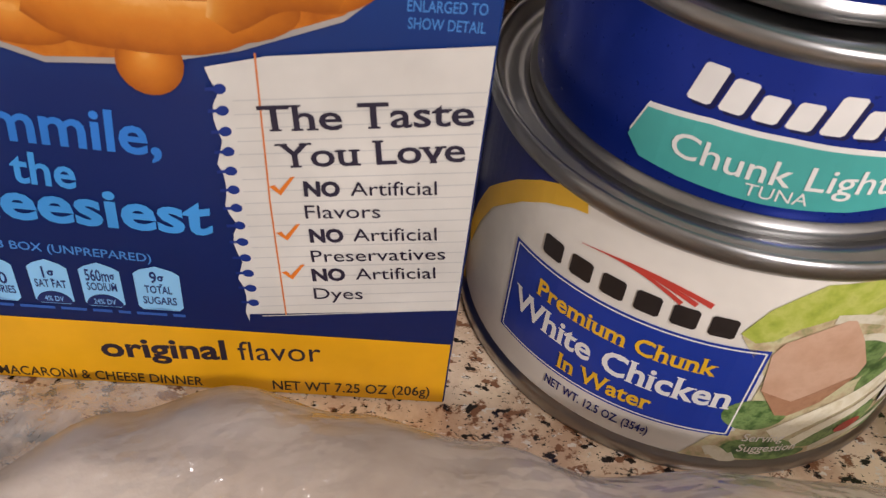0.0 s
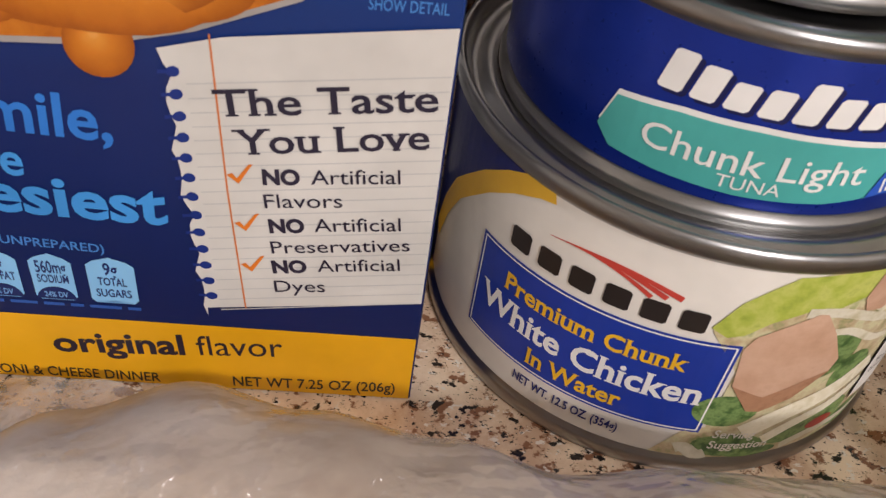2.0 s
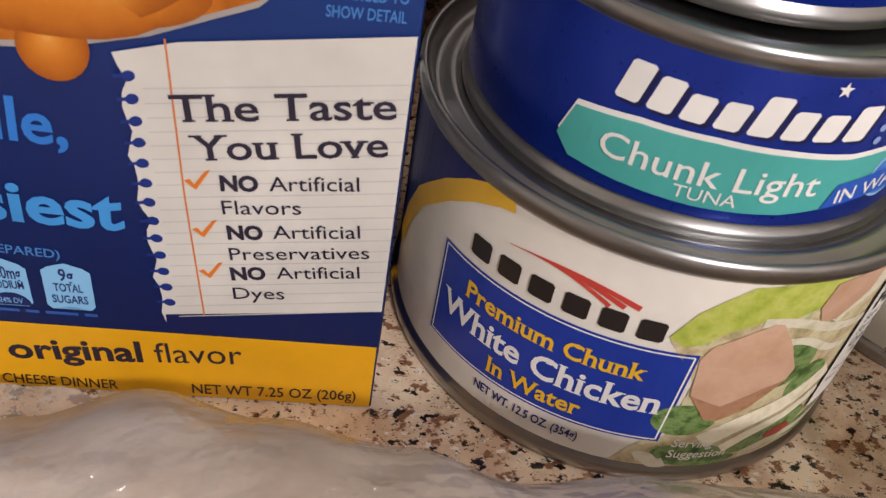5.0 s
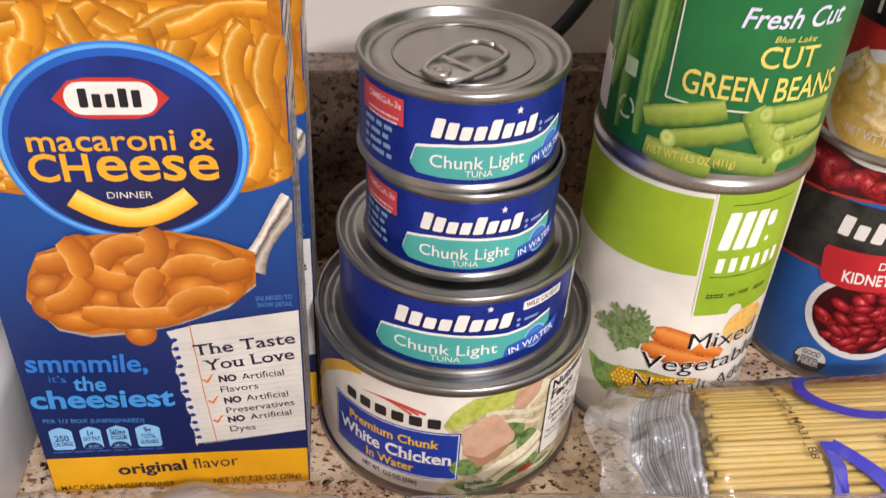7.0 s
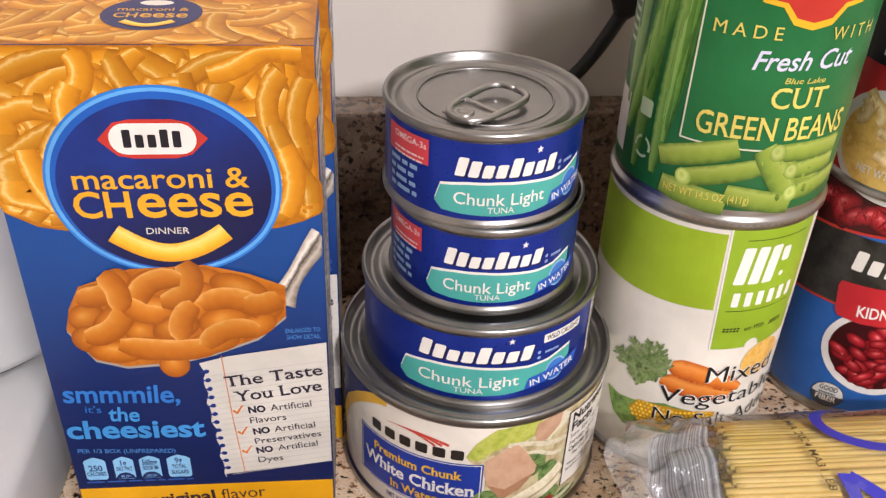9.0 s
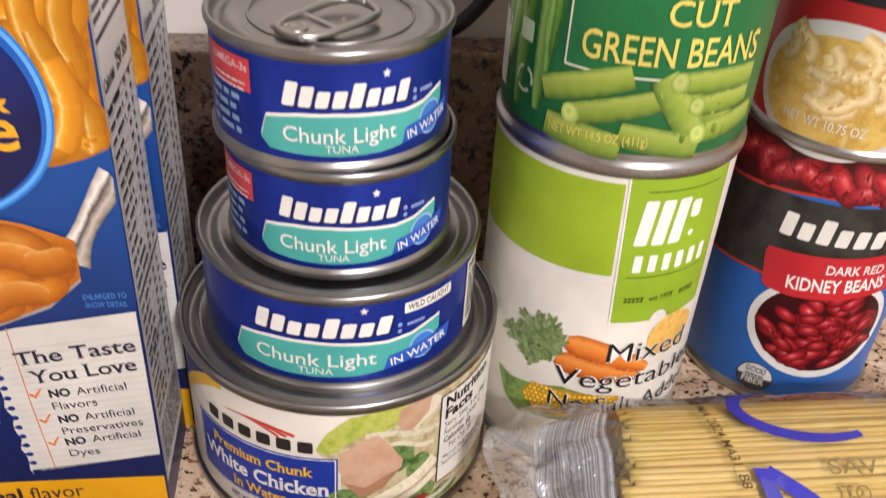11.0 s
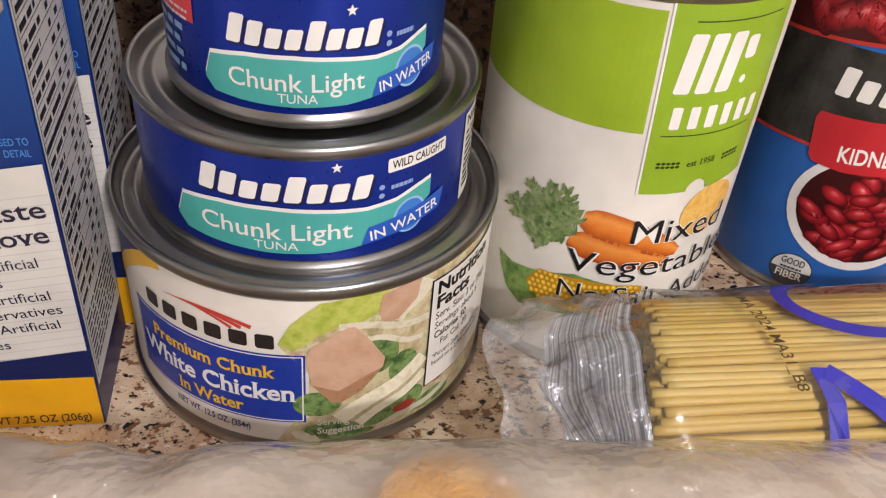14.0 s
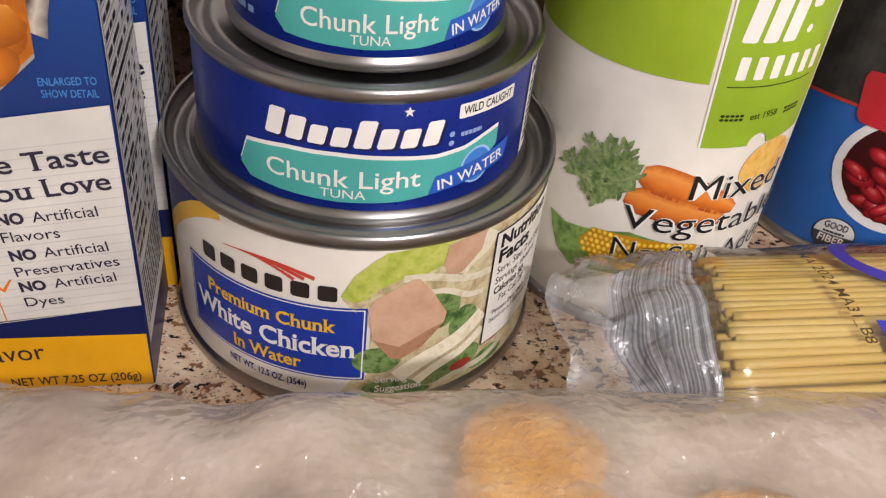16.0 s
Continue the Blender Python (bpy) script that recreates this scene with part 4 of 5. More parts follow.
Art().text("NOO", -170, 0.0530, -125, 0.0530, 0.0120, bold=0.02, su=SU).bars(-120, 0.0530, -70, 1, 0.01, 0.0110, rng, word=0.4).lay("lettering", OFFW, soup_label, S, 3, "white lettering", 3)
Art().oval(-138, 0.0205, 54, 0.0225, 48).lay("bowl", ink("dcdcd8"), soup_label, S, 2, "printed white bowl of noodle soup", 4)
Art().oval(-138, 0.0195, 47, 0.0188, 48).lay("broth", photo("broth_print", ["c9a352", "d9b964", "c09a48", "e6cf8c"], 120), soup_label, S, 3, "", 4)
nd = Art()
for i in range(20):
    u, v, t = rng.uniform(-176, -104), rng.uniform(0.012, 0.034), rng.uniform(-1.2, 1.2)
    nd.strip([(u + 0.0026 * q * math.cos(t + 0.25 * q) * SU, v + 0.0018 * q * math.sin(t + 0.25 * q)) for q in range(6)], 0.0046, SU)
nd.lay("noodle_picture", tube_print("noodle_print", [(0.0, "c9a25a"), (0.5, "f0dfae"), (1.0, "d8b870")]), soup_label, S, 4, "", 4)
Art().text("NET WT 10.75 OZ", -164, 0.0082, -116, 0.0082, 0.0032, bold=0.01, su=SU).lay("lettering", OFFW, soup_label, S, 5, "", 3)

# ---- macaroni cartons ----
BW, BH, BD = 0.0915, 0.1865, 0.0378


def carton_mat():
    """Printed board: a blue front that deepens to navy towards its foot."""
    m, n, l, p = base_mat("carton_front")
    tc = n.new("ShaderNodeTexCoord")
    sp = n.new("ShaderNodeSeparateXYZ")
    l.new(tc.outputs["Object"], sp.inputs["Vector"])
    mr = n.new("ShaderNodeMapRange")
    mr.inputs["From Min"].default_value, mr.inputs["From Max"].default_value = 0.02, 0.14
    l.new(sp.outputs["Z"], mr.inputs["Value"])
    r = ramp_node(n, [(0.0, lin("0d1e52")), (0.42, lin("0e2460")), (0.85, lin("164992"))])
    l.new(mr.outputs["Result"], r.inputs["Fac"])
    tint = noise_node(n, l, 45, 4)
    hsv = n.new("ShaderNodeHueSaturation")
    mv = n.new("ShaderNodeMapRange")
    mv.inputs["To Min"].default_value, mv.inputs["To Max"].default_value = 0.88, 1.12
    l.new(tint.outputs["Fac"], mv.inputs["Value"])
    l.new(mv.outputs["Result"], hsv.inputs["Value"])
    l.new(r.outputs["Color"], hsv.inputs["Color"])
    l.new(hsv.outputs["Color"], p.inputs["Base Color"])
    p.inputs["Roughness"].default_value = 0.4
    p.inputs["Specular IOR Level"].default_value = 0.32
    p.inputs["Coat Weight"].default_value = 0.1
    add_bump(n, l, p, noise_node(n, l, 30, 3).outputs["Fac"], 0.15, 0.001)
    return m


def badge_mat():
    """Printed badge: royal blue at its upper edge and side, navy below."""
    m, n, l, p = base_mat("badge_print")
    tc = n.new("ShaderNodeTexCoord")
    mp = n.new("ShaderNodeMapping")
    mp.inputs["Rotation"].default_value = (0, radians(25), 0)
    l.new(tc.outputs["Object"], mp.inputs["Vector"])
    sp = n.new("ShaderNodeSeparateXYZ")
    l.new(mp.outputs["Vector"], sp.inputs["Vector"])
    mr = n.new("ShaderNodeMapRange")
    mr.inputs["From Min"].default_value, mr.inputs["From Max"].default_value = 0.115, 0.160
    l.new(sp.outputs["Z"], mr.inputs["Value"])
    r = ramp_node(n, [(0.0, lin("14163f")), (0.45, lin("181a4a")), (1.0, lin("1c3f9a"))])
    l.new(mr.outputs["Result"], r.inputs["Fac"])
    l.new(mix_node(n, l, noise_node(n, l, 60, 3).outputs["Fac"], r.outputs["Color"], lin("171c52")), p.inputs["Base Color"])
    p.inputs["Roughness"].default_value = 0.38
    p.inputs["Specular IOR Level"].default_value = 0.32
    return m


def macaroni(art, rng, count, u0, u1, v0, v1, keep, length=(0.019, 0.030), width=(0.0060, 0.0078)):
    made = 0
    while made < count:
        u, v = rng.uniform(u0, u1), rng.uniform(v0, v1)
        t, bend, ln_ = rng.uniform(0, math.pi), rng.choice((-0.55, -0.3, -0.12, 0.1, 0.3, 0.6)) * rng.uniform(0.7, 1.3), rng.uniform(*length)
        pts = []
        for q in range(9):
            s = (q - 4) / 8
            a = t + bend * s * 1.6
            pts.append((u + ln_ * s * math.cos(a), v + ln_ * s * math.sin(a)))
        made += 1
        pts = [(min(max(a, u0), u1), min(max(b, v0), v1)) for a, b in pts]
        if all(keep(a, b) for a, b in pts) and all(math.hypot(p[0] - q[0], p[1] - q[1]) > 0.0012 for p, q in zip(pts, pts[1:])):
            art.strip(pts, rng.uniform(*width), 1.0, [0.82, 0.97, 1, 1, 1, 1, 1, 0.97, 0.85])
    return art


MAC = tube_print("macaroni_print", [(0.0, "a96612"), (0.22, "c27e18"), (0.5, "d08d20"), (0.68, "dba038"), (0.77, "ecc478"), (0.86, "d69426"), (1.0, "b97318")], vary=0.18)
SAUCED = tube_print("sauced_print", [(0.0, "9a5010"), (0.22, "b06214"), (0.55, "c4741f"), (0.85, "d28a34"), (1.0, "e0a45c")], vary=0.10)
CYAN = ink("4396dc")

box = thing("macaroni_box", "blue and yellow carton of macaroni and cheese standing upright", "carton", (0, 0, 0), 0, "macaroni cartons")
bm = bmesh.new()
add_box(bm, (-BW, 0.0, 0.0), (0.0, BD, BH), 0.0004, 2)
carton = part("carton", bm, carton_mat(), box, "printed cardboard carton")


def F(u, v, off):
    """The front print sits a little askew on its board."""
    up = min(1.0, max(0.0, (v - 0.05) / 0.08)) * min(1.0, -u / 0.02, (u + BW) / 0.004)
    side = min(1.0, max(0.0, (u + 0.046) / 0.006))  # the torn sheet sits higher than the block beside it
    low = (-0.0010 + 0.0016 * side) * min(1.0, max(0.0, (v - 0.021) / 0.003)) - 0.0010 * min(1.0, max(0.0, (0.022 - v) / 0.003))
    grow = min(1.0, max(0.0, (v - 0.045) / 0.045))
    rise = (low * (1 - grow) + 0.0021 * grow) * min(1.0, max(0.0, (BH - v) / 0.004))
    return Vector((u + 0.0022 * up * (1 - 10 * (u + 0.03)), -off, v + rise * min(1.0, v / 0.012)))



SIDE = lambda s, v, off: Vector((off, s, v))
TOP = lambda u, s, off: Vector((u, s, BH + off))
rng = random.Random(2)
low = [(-BW + 0.0004, 0.1330), (-0.086, 0.1283), (-0.078, 0.1268), (-0.046, 0.1240), (-0.014, 0.1268), (-0.006, 0.1290), (-0.0004, 0.1316)]
Art().shape(low + [(-0.0001, BH - 0.0001), (-BW + 0.0001, BH - 0.0001)]).lay("macaroni_ground", photo("mac_ground", ["9a5c14", "b06c16", "c07e1c"], 160), carton, F, 1, "printed macaroni picture")
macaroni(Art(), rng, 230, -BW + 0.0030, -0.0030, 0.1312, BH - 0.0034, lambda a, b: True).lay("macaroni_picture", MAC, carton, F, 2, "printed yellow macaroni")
BU, BV = -0.0469, 0.1420
Art().oval(BU, BV, 0.0346, 0.0313, 72).lay("badge_rim", ink("2f7fd8"), carton, F, 4, "bright blue badge rim")
Art().oval(BU, BV, 0.0338, 0.0305, 72).lay("badge_gleam", ink("63aeee"), carton, F, 5)
Art().oval(BU, BV, 0.0326, 0.0294, 72).lay("badge_ring", ink("1d5fbe"), carton, F, 6)
Art().oval(BU, BV - 0.0008, 0.0312, 0.0280, 72).lay("badge", badge_mat(), carton, F, 7, "round dark blue badge")
Art().shape([(-0.0640, 0.1570), (-0.0590, 0.1622), (-0.0545, 0.1632), (-0.0425, 0.1632), (-0.0380, 0.1622), (-0.0329, 0.1572), (-0.0380, 0.1521), (-0.0425, 0.1510), (-0.0545, 0.1510), (-0.0590, 0.1519)]).lay("emblem_edge", RED, carton, F, 9, "red emblem edge")
Art().rrect(-0.0607, 0.1523, -0.0362, 0.1620, 0.0047).lay("emblem", WHITE, carton, F, 10, "white and red emblem")
word_mark("emblem_mark", ink("1f1d26"), carton, F, 11, "dark sign of a word mark", None, -0.0575, 0.1545, -0.0400, [1, 0.72, 0.72, 1, 0.92], 0.0056, 0.0, 1.0, 0.34)
t = Art().text("macaroni &", -0.0733, 0.1412, -0.0225, 0.1414, 0.0066, bold=0.012).text("CH", -0.0745, 0.1316, -0.0578, 0.1316, 0.0086, bold=0.02).text("eese", -0.0560, 0.1316, -0.0220, 0.1316, 0.0117, bold=0.016)
t.lay("lettering", ink("f2ae28"), carton, F, 9, "rounded yellow lettering")
Art().text("DINNER", -0.0545, 0.1256, -0.0417, 0.1256, 0.0022).lay("lettering", OFFW, carton, F, 9)
sm = [(-0.0643 + 0.0335 * i / 16, 0.1262 - 0.0098 * math.sin(math.pi * (0.08 + 0.84 * i / 16)) + 0.0024) for i in range(17)]
Art().strip(sm, 0.0066, 1.0).lay("smile_macaroni", tube_print("smile_print", [(0.0, "e29a1c"), (0.4, "f6c63a"), (0.75, "fbe07c"), (1.0, "f2b52c")], vary=0.02), carton, F, 10, "printed curved macaroni")
hp = [(-0.0835, 0.0900), (-0.0815, 0.0985), (-0.0775, 0.1068), (-0.0700, 0.1095), (-0.0615, 0.1130), (-0.0500, 0.1135), (-0.0386, 0.1141), (-0.0250, 0.1105), (-0.0132, 0.1055), (-0.0135, 0.0935), (-0.0230, 0.0850), (-0.0379, 0.0790), (-0.0510, 0.0762), (-0.0662, 0.0752), (-0.0760, 0.0782)]
sh_ = Art().strip([(-0.0150 + 0.0150 * i / 8, 0.0985 + 0.0260 * (i / 8) ** 0.85) for i in range(9)], 0.0080, 1.0, [1.3, 1.0, 0.8, 0.75, 0.8, 0.85, 0.95, 1.0, 1.05])
sh_.v = [(min(u, -0.0003), v) for u, v in sh_.v]
sh_.lay("spoon_handle", tube_print("spoon_print", [(0.0, "6b6258"), (0.3, "c9bfb2"), (0.55, "4a4038"), (0.75, "f2ece2"), (1.0, "b0a698")], vary=0.02), carton, F, 8, "printed silver spoon handle")
Art().shape([(a, b - 0.0010) for a, b in hp]).lay("spoon_edge", ink("a39c96"), carton, F, 8, "printed spoon edge")
Art().shape(hp).lay("heap_ground", photo("heap_ground", ["964e10", "b06418", "bd7424"], 130), carton, F, 9, "printed heap of sauced macaroni")
heap = Art()
for cu, cv, ru, rv, tn in ((-0.073, 0.1035, 0.0055, 0.0042, 10), (-0.066, 0.1062, 0.0052, 0.0075, -15), (-0.055, 0.1065, 0.0085, 0.0062, 20), (-0.041, 0.1085, 0.0095, 0.0052, -8), (-0.028, 0.1045, 0.0100, 0.0055, -25), (-0.022, 0.0970, 0.0080, 0.0058, 5), (-0.0765, 0.0950, 0.0062, 0.0052, 30), (-0.067, 0.0935, 0.0095, 0.0058, 38), (-0.055, 0.0975, 0.0085, 0.0055, -10), (-0.0425, 0.0985, 0.0058, 0.0100, -28), (-0.0335, 0.0920, 0.0085, 0.0060, 10), (-0.060, 0.0885, 0.0055, 0.0048, 0), (-0.0765, 0.0862, 0.0060, 0.0052, -20), (-0.049, 0.0900, 0.0080, 0.0050, 20), (-0.0235, 0.0900, 0.0075, 0.0045, 25), (-0.055, 0.0818, 0.0170, 0.0046, -3), (-0.0690, 0.0812, 0.0090, 0.0044, -4), (-0.0510, 0.0755, 0.0050, 0.0052, 0), (-0.0380, 0.0835, 0.0090, 0.0042, 8)):
    heap.bean(cu, cv, ru, rv, radians(tn), 1.0, 24)
for cu, cv, ln_, tn, bd, w in ((-0.0440, 0.1050, 0.020, 62, 1.2, 0.0085), (-0.0300, 0.1010, 0.022, -12, -0.9, 0.0085), (-0.0560, 0.1075, 0.020, 35, -1.0, 0.0080), (-0.0690, 0.0900, 0.019, 40, 0.8, 0.0082), (-0.0210, 0.0985, 0.013, 10, 0.6, 0.0085), (-0.0520, 0.0812, 0.032, -3, 0.25, 0.0082), (-0.0330, 0.0885, 0.020, 18, -0.8, 0.0080), (-0.0590, 0.0960, 0.014, -25, 0.9, 0.0078), (-0.0720, 0.1030, 0.013, 15, 0.5, 0.0080), (-0.0660, 0.1050, 0.015, 105, 0.6, 0.0078), (-0.0470, 0.0930, 0.015, 70, -0.6, 0.0078)):
    pts = [(cu + ln_ * (q - 4) / 8 * math.cos(radians(tn) + bd * (q - 4) / 8), cv + ln_ * (q - 4) / 8 * math.sin(radians(tn) + bd * (q - 4) / 8)) for q in range(9)]
    heap.strip(pts, w, 1.0, [0.55, 0.9, 1, 1, 1, 1, 1, 0.92, 0.6])
heap.lay("heap_picture", SAUCED, carton, F, 10, "printed sauced macaroni")
t = Art().text("ENLARGED TO", -0.0140, 0.0862, -0.0022, 0.0866, 0.0017, bold=0.01).text("SHOW DETAIL", -0.0137, 0.0836, -0.0022, 0.0838, 0.0017, bold=0.01)
t.lay("lettering", ink("4a86cc"), carton, F, 2)
t = Art().text("smmmile,", -0.0890, 0.0606, -0.0508, 0.0592, 0.0072, bold=0.02).text("it's", -0.0828, 0.0560, -0.0775, 0.0557, 0.0028)
t.lay("lettering", ink("2f78cc"), carton, F, 2, "blue lettering")
Art().text("the", -0.0755, 0.0522, -0.0652, 0.0516, 0.0060, bold=0.02).text("cheesiest", -0.0904, 0.0449, -0.0437, 0.0438, 0.0076, bold=0.028).lay("lettering", CYAN, carton, F, 3, "light blue lettering")
Art().text("PER 1/3 BOX (UNPREPARED)", -0.0884, 0.0376, -0.0551, 0.0362, 0.0019, bold=0.01).lay("lettering", ink("4a86cc"), carton, F, 2)
rng2 = random.Random(6)
Art().bars(-0.0880, 0.0216, -0.0505, 1, 0.002, 0.0009, rng2).lay("small_print", ink("2f5aa8"), carton, F, 2)
for (a, b), rows in zip(((-0.0876, -0.0800), (-0.0774, -0.0704), (-0.0684, -0.0612), (-0.0588, -0.0506)), ((("250", 0.42, 0.62), ("CALORIES", 0.2, 0.86)), (("1g", 0.62, 0.3), ("SAT FAT", 0.40, 0.8), ("4% DV", 0.08, 0.5)), (("560mg", 0.62, 0.72), ("SODIUM", 0.40, 0.74), ("24% DV", 0.08, 0.56)), (("9g", 0.66, 0.3), ("TOTAL", 0.42, 0.6), ("SUGARS", 0.16, 0.74)))):
    w, v0, v1 = b - a, 0.0238, 0.0348
    Art().shape([(a + 0.0008, v0), ((a + b) / 2, v0 + 0.0008), (b - 0.0008, v0), (b, v0 + 0.001), (b, v1 - 0.0016), (b - 0.0012, v1 - 0.0006), ((a + b) / 2, v1 + 0.0004), (a + 0.0012, v1 - 0.0006), (a, v1 - 0.0016), (a, v0 + 0.001)]).lay("nutrition_tile", ink("8cc6ee"), carton, F, 3, "light blue nutrition tile")
    x, c = Art(), (a + b) / 2
    if "DV" in rows[-1][0]:
        Art().oval(c, v0 + 0.0003, w * 0.47, 0.0031, 20, 0, 0, 180).lay("tile_foot", ink("14255f"), carton, F, 4, "dark arched foot of the tile")
        word, q, wide = rows[-1]
        Art().text(word, c - w * wide / 2, v0 + (v1 - v0) * q, c + w * wide / 2, None, 0.0013, bold=0.02).lay("tile_lettering", ink("7fb0e0"), carton, F, 5)
        rows = rows[:-1]
    for k, (word, q, wide) in enumerate(rows):
        x.text(word, c - w * wide / 2, v0 + (v1 - v0) * q, c + w * wide / 2, None, 0.0028 if k == 0 else 0.0019, bold=0.02)
    x.lay("tile_lettering", ink("1a2a66"), carton, F, 4)
tn = []
for i in range(13):
    f = i / 12
    u, v = -0.0428 + 0.0040 * f, 0.0752 - 0.0516 * f
    tn += [(u + (0.0012 if i % 2 else -0.0006) * (0.6 + 0.4 * math.sin(i * 2.1)), v), (u + 0.0003, v - 0.0020)]
Art().shape([(-0.0004, 0.0822), (-0.0340, 0.0775)] + tn + [(-0.0385, 0.0232), (-0.0004, 0.0278)]).lay("notepaper", ink("d9d5cc"), carton, F, 6, "printed torn sheet of lined notepaper")
nl = Art()
for i in range(2, 22):
    v = 0.0795 - 0.00245 * i
    nl.strip([(-0.0395 + 0.0035 * i / 22, v - 0.0050), (-0.0006, v)], 0.00022)
nl.lay("paper_line_print", ink("c6c4bf"), carton, F, 7)
Art().strip([(-0.0357 + 0.0040 * i / 6, 0.0779 - 0.0542 * i / 6) for i in range(7)], 0.0003).lay("margin_line", ink("d98048"), carton, F, 8)
ho = Art()
for i in range(13):
    f = (i + 0.5) / 13
    u, v = -0.0412 + 0.0038 * f, 0.0735 - 0.0490 * f
    ho.oval(u, v, 0.0010, 0.0009, 14).rect(u - 0.0022, v - 0.0003, u, v + 0.0003)
ho.lay("paper_hole_print", ink("16307e"), carton, F, 8)
INKB = ink("2c2638")
t = Art().text("The Taste", -0.0351, 0.0646, -0.0019, 0.0688, 0.0045, bold=0.012, serif=0.055).text("You Love", -0.0319, 0.0580, -0.0025, 0.0620, 0.0045, bold=0.012, serif=0.055)
for word, a, b, c, d, bold in (("NO", -0.0281, 0.0527, -0.0222, 0.0532, 0.045), ("Artificial", -0.0205, 0.0534, -0.0064, 0.0549, 0.0), ("Flavors", -0.0278, 0.0479, -0.0153, 0.0492, 0.0),
                               ("NO", -0.0271, 0.0427, -0.0213, 0.0433, 0.045), ("Artificial", -0.0197, 0.0436, -0.0055, 0.0452, 0.0), ("Preservatives", -0.0268, 0.0379, -0.0036, 0.0408, 0.0),
                               ("NO", -0.0267, 0.0333, -0.0208, 0.0340, 0.045), ("Artificial", -0.0190, 0.0343, -0.0049, 0.0360, 0.0), ("Dyes", -0.0264, 0.0286, -0.0176, 0.0294, 0.0)):
    t.text(word, a, b, c, d, 0.0028, bold=bold)
t.lay("lettering", INKB, carton, F, 9, "dark lettering")
ck = Art()
for u, v in ((-0.0338, 0.0536), (-0.0329, 0.0438), (-0.0322, 0.0344)):
    ck.shape([(u, v + 0.0004), (u + 0.0009, v + 0.0008), (u + 0.0016, v - 0.0002), (u + 0.0034, v + 0.0026), (u + 0.0041, v + 0.0028), (u + 0.0019, v - 0.0012)])
ck.lay("check_mark_print", ink("e07a24"), carton, F, 9, "orange check marks")
Art().shape([(-BW + 0.0004, 0.0004), (-0.0004, 0.0004), (-0.0004, 0.0193), (-BW + 0.0004, 0.0193)]).lay("yellow_band", ink("eaab14"), carton, F, 2, "yellow band along the foot")
Art().text("original", -0.0677, 0.0093, -0.0435, 0.0107, 0.0056, bold=0.028).text("flavor", -0.0412, 0.0108, -0.0251, 0.0119, 0.0056).lay("lettering", ink("2b2130"), carton, F, 3, "dark lettering")
Art().text("NET WT 7.25 OZ (206g)", -0.0349, 0.0014, -0.0032, 0.0024, 0.0031, bold=0.012).text("MACARONI & CHEESE DINNER", -0.0890, 0.0012, -0.0489, 0.0012, 0.0029, bold=0.012).lay("lettering", ink("3a2a1c"), carton, F, 3)
# side with the facts table
Art().rect(0.0010, 0.0140, BD - 0.0010, BH - 0.004).lay("side_panel", ink("dcdad6"), carton, SIDE, 2, "white side panel with a facts table")
tb = Art()
for v, h in ((0.1585, 0.0014), (0.1415, 0.0006), (0.1190, 0.0004), (0.0840, 0.0014), (0.0620, 0.0006)):
    tb.rect(0.0026, v, BD - 0.0026, v + h)
for i in range(26):
    tb.rect(0.0026, 0.1390 - 0.0040 * i, BD - 0.0026, 0.1390 - 0.0040 * i + 0.00022)
for a in (0.0020, BD - 0.0022):
    tb.rect(a, 0.0160, a + 0.0003, BH - 0.006)
for i in range(26):
    v = 0.1400 - 0.0040 * i
    tb.bars(0.0032, v, 0.0032 + rng2.uniform(0.010, 0.018), 1, 0.004, 0.0016, rng2, word=0.35)
    tb.rect(0.0225, v, 0.0225 + rng2.uniform(0.002, 0.004), v + 0.0016)
    tb.rect(0.0285, v, 0.0285 + rng2.uniform(0.002, 0.003), v + 0.0016)
tb.bars(0.0032, 0.0350, BD - 0.004, 9, 0.0020, 0.0009, rng2)
tb.text("Nutrition Facts", 0.0032, 0.1745, BD - 0.004, None, 0.0048, bold=0.03)
tb.bars(0.0032, 0.1690, BD - 0.006, 3, 0.0030, 0.0015, rng2, word=0.25)
tb.text("Calories", 0.0032, 0.1460, 0.0150, None, 0.0034, bold=0.03).text("250 350", 0.0180, 0.1460, 0.0320, None, 0.0044, bold=0.03)
tb.lay("facts_print", ink("26262a"), carton, SIDE, 3, "dark facts table and fine print")
# top
Art().rect(-BW + 0.0001, 0.0001, -0.0001, BD - 0.0001).lay("top_ground", photo("mac_ground", ["8a4a0c"]), carton, TOP, 1, "printed macaroni on the top flap")
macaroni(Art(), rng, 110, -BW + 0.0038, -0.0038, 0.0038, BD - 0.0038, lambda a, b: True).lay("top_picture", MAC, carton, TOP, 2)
Art().oval(-0.0465, 0.0235, 0.0141, 0.0134, 48).lay("top_badge", ink("20265e"), carton, TOP, 4, "oval dark blue badge")
Art().oval(-0.0465, 0.0322, 0.0048, 0.0022, 24).lay("top_emblem", OFFW, carton, TOP, 5)
Art().text("macaroni &", -0.0565, 0.0255, -0.0365, None, 0.0026, bold=0.01).text("CH", -0.0568, 0.0200, -0.0502, None, 0.0036, bold=0.02).text("eese", -0.0495, 0.0200, -0.0362, None, 0.0048, bold=0.016).lay("lettering", ink("d9a23a"), carton, TOP, 5)
Art().strip([(-0.0535 + 0.014 * i / 10, 0.0170 - 0.0034 * math.sin(math.pi * i / 10)) for i in range(11)], 0.0026).lay("top_smile", MATS["smile_print"], carton, TOP, 6)
copy_thing(box, pose(0.0030, 0.0388, 0))

